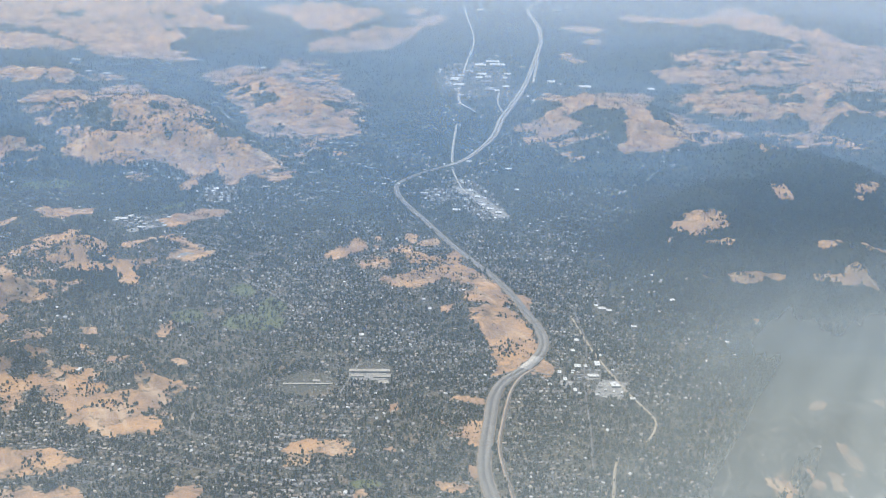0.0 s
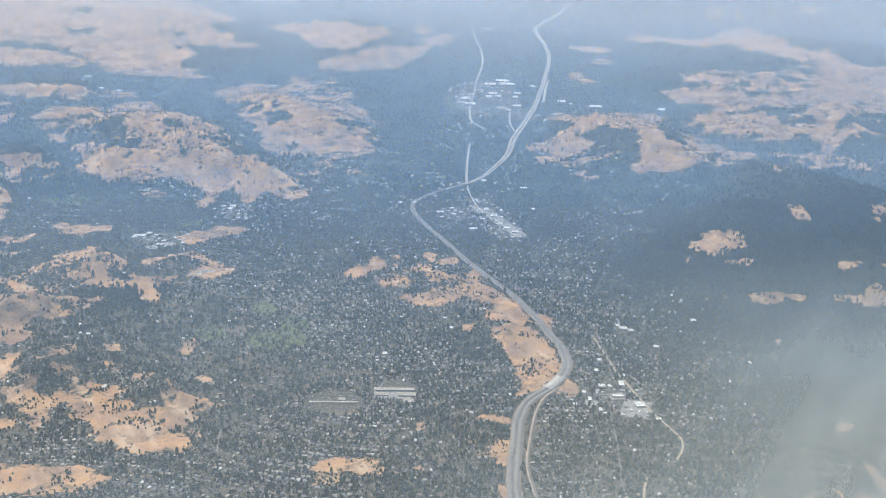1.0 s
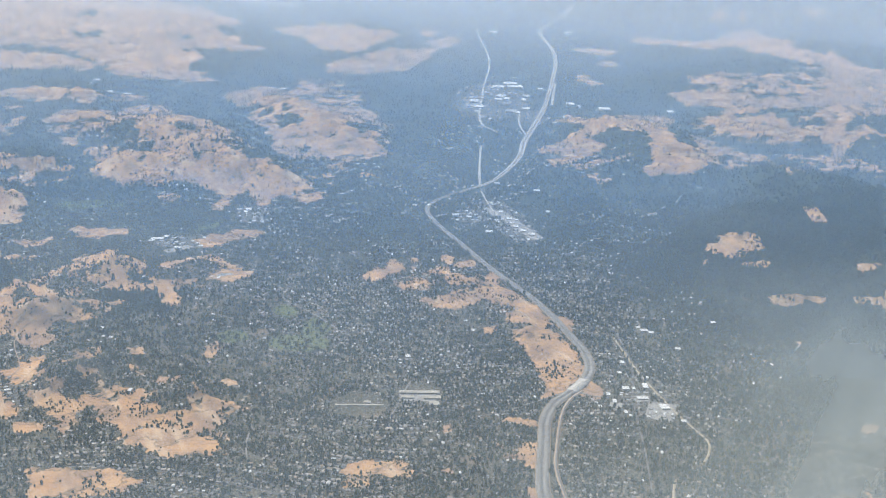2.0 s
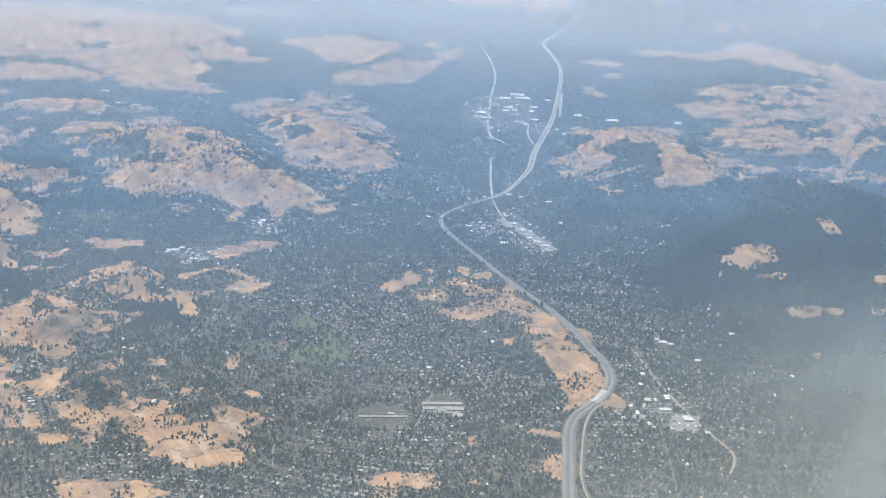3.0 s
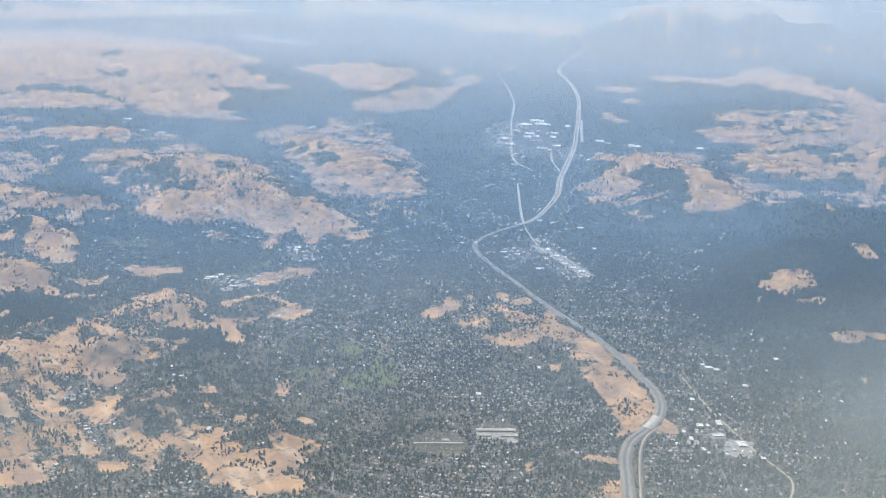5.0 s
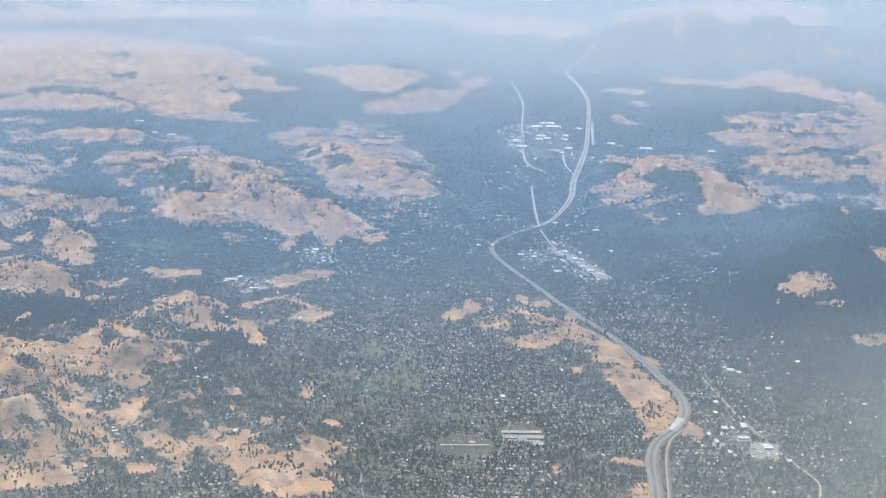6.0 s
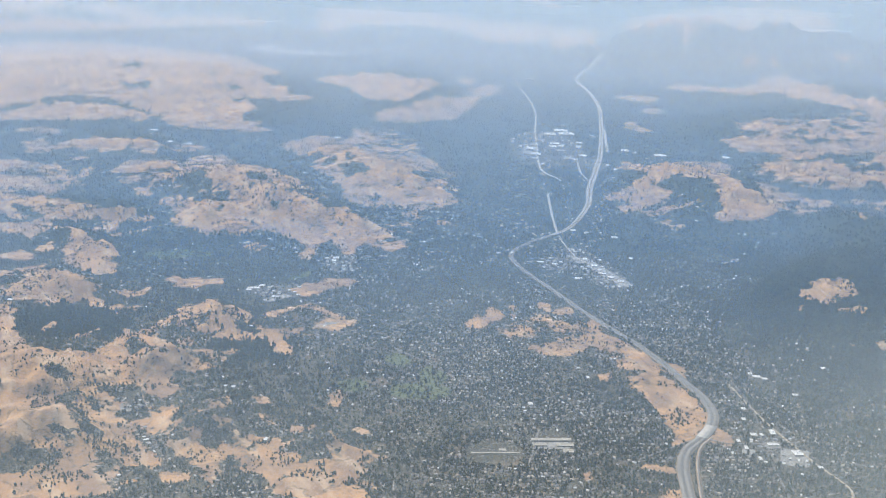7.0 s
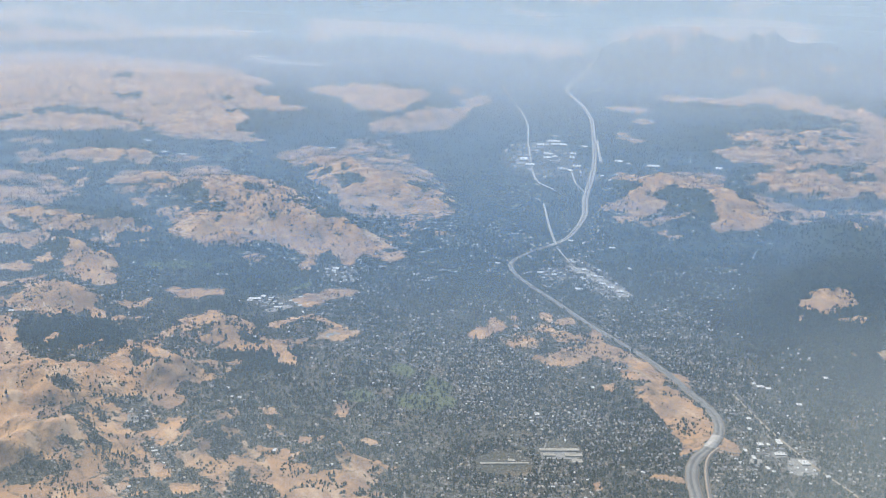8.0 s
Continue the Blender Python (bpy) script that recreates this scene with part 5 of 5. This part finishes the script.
def build_houses():
    x, y, turn, pick = scatter_houses()
    z = terrain(x, y)
    close = np.argsort(np.hypot(x + 55, (y - 480) * 0.7))[:280]
    single = np.zeros(len(x), bool)
    single[close] = True
    kinds = []
    for w, d, h, r in ((2.3, 1.5, 0.5, 0.42), (2.8, 1.7, 0.5, 0.40), (2.0, 1.6, 0.8, 0.45)):
        walls, roof = house_mesh(w, d, h, r)
        wm, rm = bpy.data.meshes.new("wall"), bpy.data.meshes.new("roof")
        walls.to_mesh(wm), roof.to_mesh(rm)
        wm.materials.append(HOUSE_WALL), rm.materials.append(HOUSE_ROOF)
        walls.free(), roof.free()
        garage = bpy.data.meshes.new("garage")
        bm = box(w * 0.38, -d * 0.62, -0.15, w * 0.3, d * 0.4, h * 0.8 + 0.15, 0.02)
        bm.to_mesh(garage), bm.free()
        garage.materials.append(HOUSE_WALL)
        chimney = bpy.data.meshes.new("chimney")
        bm = box(-w * 0.25, d * 0.15, h, 0.16, 0.16, r + 0.12, 0.01)
        bm.to_mesh(chimney), bm.free()
        chimney.materials.append(PLASTER)
        kinds.append((wm, rm, garage, chimney))
    for k in np.where(single)[0]:
        ob = new("house")
        ob.matrix_world = pose(x[k], y[k], z[k] + 0.05, 0, 0, turn[k])
        tagged(ob, "small suburban house with a gabled roof among trees", "house", group="suburban houses")
        for name, me in zip(("wall", "roof", "garage", "chimney"), kinds[int(pick[k] * 3)]):
            part(name, me, None, ob)
    # the rest of the suburb, too many to count
    rest = np.where(~single)[0]
    c, s = np.cos(np.radians(turn[rest])), np.sin(np.radians(turn[rest]))
    grow = np.where(y[rest] > 1000, 1.25, 1.0)
    w, d, h = (0.60 + 0.5 * pick[rest]) * grow, (0.45 + 0.25 * pick[rest]) * grow, np.full(len(rest), 0.5) * grow
    rise = h + 0.42 * grow

    def placed(points):
        out = []
        for px, py, pz in points:
            lx, ly = px * w, py * d
            out.append(np.stack([x[rest] + lx * c - ly * s, y[rest] + lx * s + ly * c, z[rest] + pz], 1))
        return np.stack(out, 1)

    wall = placed([(-1, -1, -0.3), (1, -1, -0.3), (1, 1, -0.3), (-1, 1, -0.3), (-1, -1, h), (1, -1, h), (1, 1, h), (-1, 1, h)])
    quads = np.array([(0, 1, 5, 4), (1, 2, 6, 5), (2, 3, 7, 6), (3, 0, 4, 7)])
    roof = placed([(-1.1, -1.15, h), (1.1, -1.15, h), (1.1, 1.15, h), (-1.1, 1.15, h), (-1.0, 0, rise), (1.0, 0, rise)])
    tris = np.array([(0, 1, 5), (0, 5, 4), (2, 3, 4), (2, 4, 5), (1, 2, 5), (3, 0, 4)])
    n = np.arange(len(rest))
    homes = tagged(new("suburban_homes"), "suburban homes with pale walls scattered between trees", "houses", kind="stuff")
    part("wall", mesh_of("wall", wall.reshape(-1, 3), (quads[None] + 8 * n[:, None, None]).reshape(-1, 4), FAR_WALLS), FAR_WALLS, homes)
    part("roof", mesh_of("roof", roof.reshape(-1, 3), (tris[None] + 6 * n[:, None, None]).reshape(-1, 3), FAR_ROOFS), FAR_ROOFS, homes)


build_houses()
build_streets()

# ---- trees ----


def crown_template(rng, sides, rings, tall):
    """A lumpy crown of one unit across as rings of corners under a tip."""
    verts, faces = [], []
    for r in range(rings):
        u = (r + 0.35) / (rings + 0.1)
        wide = 0.5 * math.sin(math.pi * (0.22 + 0.68 * u)) ** 0.8
        for k in range(sides):
            a = 2 * math.pi * (k + 0.5 * (r % 2)) / sides + rng.uniform(-0.25, 0.25)
            q = wide * rng.uniform(0.72, 1.25)
            verts.append((q * math.cos(a), q * math.sin(a), tall * (u + rng.uniform(-0.09, 0.09))))
    verts.append((rng.uniform(-0.1, 0.1), rng.uniform(-0.1, 0.1), tall * 1.02))
    for r in range(rings - 1):
        for k in range(sides):
            a, b = r * sides + k, r * sides + (k + 1) % sides
            c, d = a + sides, b + sides
            faces += [(a, b, d), (a, d, c)]
    for k in range(sides):
        faces.append(((rings - 1) * sides + k, (rings - 1) * sides + (k + 1) % sides, len(verts) - 1))
    return np.array(verts), np.array(faces)


def scatter_trees(name, label, x, y, across, material, rng, sides, rings):
    """Many crowns in one mesh, out of a few shapes."""
    z = terrain(x, y)
    verts, faces, start = [], [], 0
    pick = rng.integers(0, 6, len(x))
    for k in range(6):
        shape, tri = crown_template(random.Random(k * 7 + sides), sides, rings, (0.85, 1.1, 1.3, 1.7, 0.95, 2.0)[k])
        some = np.where(pick == k)[0]
        a = rng.uniform(0, 2 * np.pi, len(some))
        grow, squeeze = across[some], rng.uniform(0.8, 1.25, len(some))
        lx, ly = shape[:, 0][None] * grow[:, None], shape[:, 1][None] * (grow * squeeze)[:, None]
        c, s = np.cos(a)[:, None], np.sin(a)[:, None]
        v = np.stack([x[some, None] + lx * c - ly * s, y[some, None] + lx * s + ly * c, z[some, None] - 0.12 * grow[:, None] + shape[:, 2][None] * grow[:, None]], -1)
        verts.append(v.reshape(-1, 3))
        faces.append((tri[None] + start + len(shape) * np.arange(len(some))[:, None, None]).reshape(-1, 3))
        start += v.shape[0] * v.shape[1]
    me = mesh_of(name, np.vstack(verts), np.vstack(faces), material, True)
    return tagged(new(name, me), label, "trees", kind="stuff")


def candidates(rng, count, y0, y1, power):
    """Places over the seen wedge, thinner with distance as power grows."""
    u = rng.random(count)
    y = (y0 ** (2 - power) + u * (y1 ** (2 - power) - y0 ** (2 - power))) ** (1 / (2 - power))
    x = rng.uniform(-0.50, 0.44, count) * y + rng.uniform(-125, 25, count) * 0.9
    return x, y


def off_buildings(x, y):
    keep = np.ones(len(x), bool)
    for bx, by, br in TAKEN:
        keep &= np.hypot(x - bx, y - by) > br
    return keep


def plant():
    rng = np.random.default_rng(11)
    x, y = candidates(rng, 256000, 400, 1050, 0.25)
    grass, lawn, forest, town, lots = cover_at(x, y)
    wood = smooth(-0.1, 0.2, forest)
    clump = fractal(x / 15, y / 15, 3, 140)
    dark = smooth(0.36, 0.56, clump) * smooth(0.30, 0.52, fractal(x / 4.5, y / 4.5, 2, 141))
    want = np.where(grass > 0.02, 0.012 + 0.30 * smooth(0.54, 0.70, clump) + 0.42 * smooth(0.0, 0.35, most(x, y, OAKY)) * smooth(0.38, 0.58, clump), np.where(grass > -0.12, 0.45, 0.30 + 0.68 * dark + 0.3 * smooth(0.12, 0.24, x / y)))
    want = np.where(grass < 0, np.maximum(want, 0.95 * smooth(-0.35, 0.2, forest)), want)
    want = np.where(lawn > 0.0, want * 0.45, want)
    want = np.where(lots > 0.0, want * 0.08, want)
    want = np.where(town > 0.05, want * 0.5, want)
    want = np.where(most(x, y, HOUSING) > 0.0, 0.25, want)
    keep = (rng.random(len(x)) < want)
    x, y, grass, forest = x[keep], y[keep], grass[keep], forest[keep]
    keep = clear_of_roads(x, y, 1.1, 0.8) & off_buildings(x, y) & ((off_street(x, y) > 0.75) | (forest > 0.0) | (grass > -0.08))
    x, y, grass, forest = x[keep], y[keep], grass[keep], forest[keep]
    size = rng.lognormal(0.04, 0.34, len(x))
    size = np.clip(size, 0.5, 2.6)
    wild = forest + rng.normal(0, 0.33, len(x)) > 0.0
    oaks = (grass > -0.12) & ~wild
    garden = ~wild & ~oaks
    scatter_trees("garden_trees", "dense dark green garden trees between houses", x[garden], y[garden], size[garden], YARD_LEAVES, rng, 4, 2)
    scatter_trees("forest_trees", "unbroken dark green forest canopy on slopes", x[wild], y[wild], size[wild] * 1.25, WOOD_LEAVES, rng, 4, 2)
    # oaks on the open hills: the nearest are trees of their own
    ox, oy, osize = x[oaks], y[oaks], size[oaks] * 0.80
    order = np.argsort(np.hypot((ox + 230) * 0.7, oy - 560))
    single = np.zeros(len(ox), bool)
    single[order[:260]] = True
    scatter_trees("hillside_oaks", "scattered dark oaks on dry grass hills", ox[~single], oy[~single], osize[~single], OAK, rng, 5, 3)
    shapes = []
    for k in range(5):
        verts, tris = crown_template(random.Random(40 + k), 8, 4, (0.8, 0.95, 0.7, 1.05, 0.85)[k])
        verts = verts + np.array([0, 0, 0.12])
        crown = mesh_of("crown", verts, tris, OAK, True)
        bm = bmesh.new()
        bmesh.ops.create_cone(bm, cap_ends=True, segments=6, radius1=0.06, radius2=0.035, depth=0.5, matrix=Matrix.Translation((0, 0, 0.2)))
        trunk = bpy.data.meshes.new("trunk")
        bm.to_mesh(trunk), bm.free()
        trunk.materials.append(BARK)
        shapes.append((trunk, crown))
    level = terrain(ox, oy)
    for k in np.where(single)[0]:
        tree = new("oak_tree")
        tree.matrix_world = pose(ox[k], oy[k], level[k], 0, 0, rng.uniform(0, 360)) @ Matrix.Diagonal((osize[k], osize[k], osize[k], 1))
        tagged(tree, "dark round-crowned oak on a dry grass hill", "tree", group="oaks on the grassland")
        trunk, crown = shapes[int(rng.integers(0, 5))]
        part("trunk", trunk, None, tree)
        part("crown", crown, None, tree)
    # farther woods as larger clumps
    x, y = candidates(rng, 172000, 1050, 2700, 0.9)
    grass, lawn, forest, town, lots = cover_at(x, y)
    clump = fractal(x / 30, y / 30, 3, 150)
    want = np.where(grass > 0.02, 0.13 + 0.6 * smooth(0.48, 0.62, clump), (0.25 + 0.5 * smooth(0.4, 0.58, clump)) * (1 - 0.5 * smooth(1200, 1700, y)))
    want = np.where((lawn > 0) | (lots > 0), 0.05, np.where(town > 0.1, want * 0.45, want))
    keep = rng.random(len(x)) < want * smooth(2700, 1700, y)
    x, y, grass, forest = x[keep], y[keep], grass[keep], forest[keep]
    keep = clear_of_roads(x, y, 1.8, 1.2) & off_buildings(x, y)
    x, y, grass, forest = x[keep], y[keep], grass[keep], forest[keep]
    size = np.clip(rng.lognormal(0.62, 0.3, len(x)), 1.0, 3.6) * np.where(grass > 0, 0.7, 1.05)
    scatter_trees("far_trees", "dark tree cover over the far valley and hills", x, y, size, WOOD_LEAVES, rng, 4, 2)


plant()

# ---- sheets that stand in for haze ----


def build_haze():
    # upright sheets across the view imitate haze; the first veils everything evenly
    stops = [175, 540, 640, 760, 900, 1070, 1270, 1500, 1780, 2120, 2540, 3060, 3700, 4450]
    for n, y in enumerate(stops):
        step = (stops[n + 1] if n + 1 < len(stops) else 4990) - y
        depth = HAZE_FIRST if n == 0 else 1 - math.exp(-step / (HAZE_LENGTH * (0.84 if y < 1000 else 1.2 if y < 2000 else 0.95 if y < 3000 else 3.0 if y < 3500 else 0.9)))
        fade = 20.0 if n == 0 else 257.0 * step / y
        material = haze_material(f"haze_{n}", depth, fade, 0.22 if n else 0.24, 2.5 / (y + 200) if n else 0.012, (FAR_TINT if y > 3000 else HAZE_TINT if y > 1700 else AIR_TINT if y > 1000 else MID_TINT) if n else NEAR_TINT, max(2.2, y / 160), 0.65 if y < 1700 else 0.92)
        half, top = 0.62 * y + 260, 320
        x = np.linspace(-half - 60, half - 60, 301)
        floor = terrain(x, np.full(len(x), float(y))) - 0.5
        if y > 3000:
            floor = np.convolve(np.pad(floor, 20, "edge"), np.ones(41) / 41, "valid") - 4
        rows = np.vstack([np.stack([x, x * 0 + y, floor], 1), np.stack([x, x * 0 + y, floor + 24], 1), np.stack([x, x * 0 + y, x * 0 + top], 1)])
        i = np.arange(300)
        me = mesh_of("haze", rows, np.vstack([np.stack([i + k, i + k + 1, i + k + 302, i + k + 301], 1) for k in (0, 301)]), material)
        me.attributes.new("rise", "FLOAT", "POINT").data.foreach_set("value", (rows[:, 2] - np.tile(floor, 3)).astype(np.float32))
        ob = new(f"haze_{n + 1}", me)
        tagged(ob, "see-through tinted sheet standing in for haze", "haze", kind="structure")


build_haze()


def build_valley_haze():
    """Flat blue sheets imitate haze over the valley floor; the hills stand clear."""
    n = Nodes("valley_haze")
    n.tree.nodes.remove(n.bsdf)
    spot = n.add("ShaderNodeSeparateXYZ", Vector=n.tree.nodes.new("ShaderNodeTexCoord").outputs["Object"])
    # the painted haze sets in between y 650 and 1250
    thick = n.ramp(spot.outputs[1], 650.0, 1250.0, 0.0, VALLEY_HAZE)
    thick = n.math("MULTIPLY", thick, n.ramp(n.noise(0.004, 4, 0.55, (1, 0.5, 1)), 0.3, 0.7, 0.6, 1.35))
    front, behind = n.add("ShaderNodeBsdfDiffuse", Color=(*VALLEY_TINT, 1)), n.add("ShaderNodeBsdfTranslucent", Color=(*VALLEY_TINT, 1))
    both = n.add("ShaderNodeMixShader", Fac=0.3)
    n.tree.links.new(front.outputs[0], both.inputs[1])
    n.tree.links.new(behind.outputs[0], both.inputs[2])
    veil = n.add("ShaderNodeMixShader", Fac=thick)
    n.tree.links.new(n.tree.nodes.new("ShaderNodeBsdfTransparent").outputs[0], veil.inputs[1])
    n.tree.links.new(both.outputs[0], veil.inputs[2])
    n.tree.links.new(veil.outputs[0], n.out.inputs["Surface"])
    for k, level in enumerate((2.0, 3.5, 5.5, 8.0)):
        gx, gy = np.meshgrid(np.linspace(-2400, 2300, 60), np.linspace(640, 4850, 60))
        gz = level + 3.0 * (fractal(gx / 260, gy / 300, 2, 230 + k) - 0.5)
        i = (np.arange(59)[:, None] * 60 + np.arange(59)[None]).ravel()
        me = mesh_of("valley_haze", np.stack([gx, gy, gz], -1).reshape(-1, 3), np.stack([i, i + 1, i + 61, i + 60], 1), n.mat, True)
        tagged(new(f"valley_haze_{k + 1}", me), "flat blue sheet standing in for haze over the valley floor", "haze", kind="structure")


build_valley_haze()


def build_window_glare():
    """A pale sheet over the valley's western side, added to imitate window reflections."""
    n = Nodes("mist")
    n.tree.nodes.remove(n.bsdf)
    spot = n.add("ShaderNodeSeparateXYZ", Vector=n.tree.nodes.new("ShaderNodeTexCoord").outputs["Object"])
    along = n.ramp(n.math("SUBTRACT", spot.outputs[0], n.math("MULTIPLY", spot.outputs[1], 0.32)), -180.0, 85.0)
    beyond = n.ramp(spot.outputs[1], 520.0, 820.0, 1.0, 0.0)
    # streaks in the sheet's thickness imitate glare on the window pane
    streak = n.ramp(n.noise(0.030, 4, 0.5, (1, 0.16, 1), -25), 0.30, 0.72, 0.75, 1.2)
    thick = n.math("MULTIPLY", n.math("MULTIPLY", along, beyond), n.math("MULTIPLY", streak, 0.48))
    thick = n.math("MINIMUM", thick, 0.85)
    tint = (0.70, 0.77, 0.72, 1)
    front, behind = n.add("ShaderNodeBsdfDiffuse", Color=tint), n.add("ShaderNodeBsdfTranslucent", Color=tint)
    both = n.add("ShaderNodeMixShader", Fac=0.4)
    n.tree.links.new(front.outputs[0], both.inputs[1])
    n.tree.links.new(behind.outputs[0], both.inputs[2])
    veil = n.add("ShaderNodeMixShader", Fac=thick)
    n.tree.links.new(n.tree.nodes.new("ShaderNodeBsdfTransparent").outputs[0], veil.inputs[1])
    n.tree.links.new(both.outputs[0], veil.inputs[2])
    n.tree.links.new(veil.outputs[0], n.out.inputs["Surface"])
    gx, gy = np.meshgrid(np.linspace(-60, 560, 20), np.linspace(330, 920, 20))
    gz = 40 + 5 * fractal(gx / 90, gy / 90, 2, 210)
    i = (np.arange(19)[:, None] * 20 + np.arange(19)[None]).ravel()
    me = mesh_of("mist", np.stack([gx, gy, gz], -1).reshape(-1, 3), np.stack([i, i + 1, i + 21, i + 20], 1), n.mat, True)
    tagged(new("mist", me), "pale streaked sheet standing in for window reflections", "mist", kind="structure")


build_window_glare()
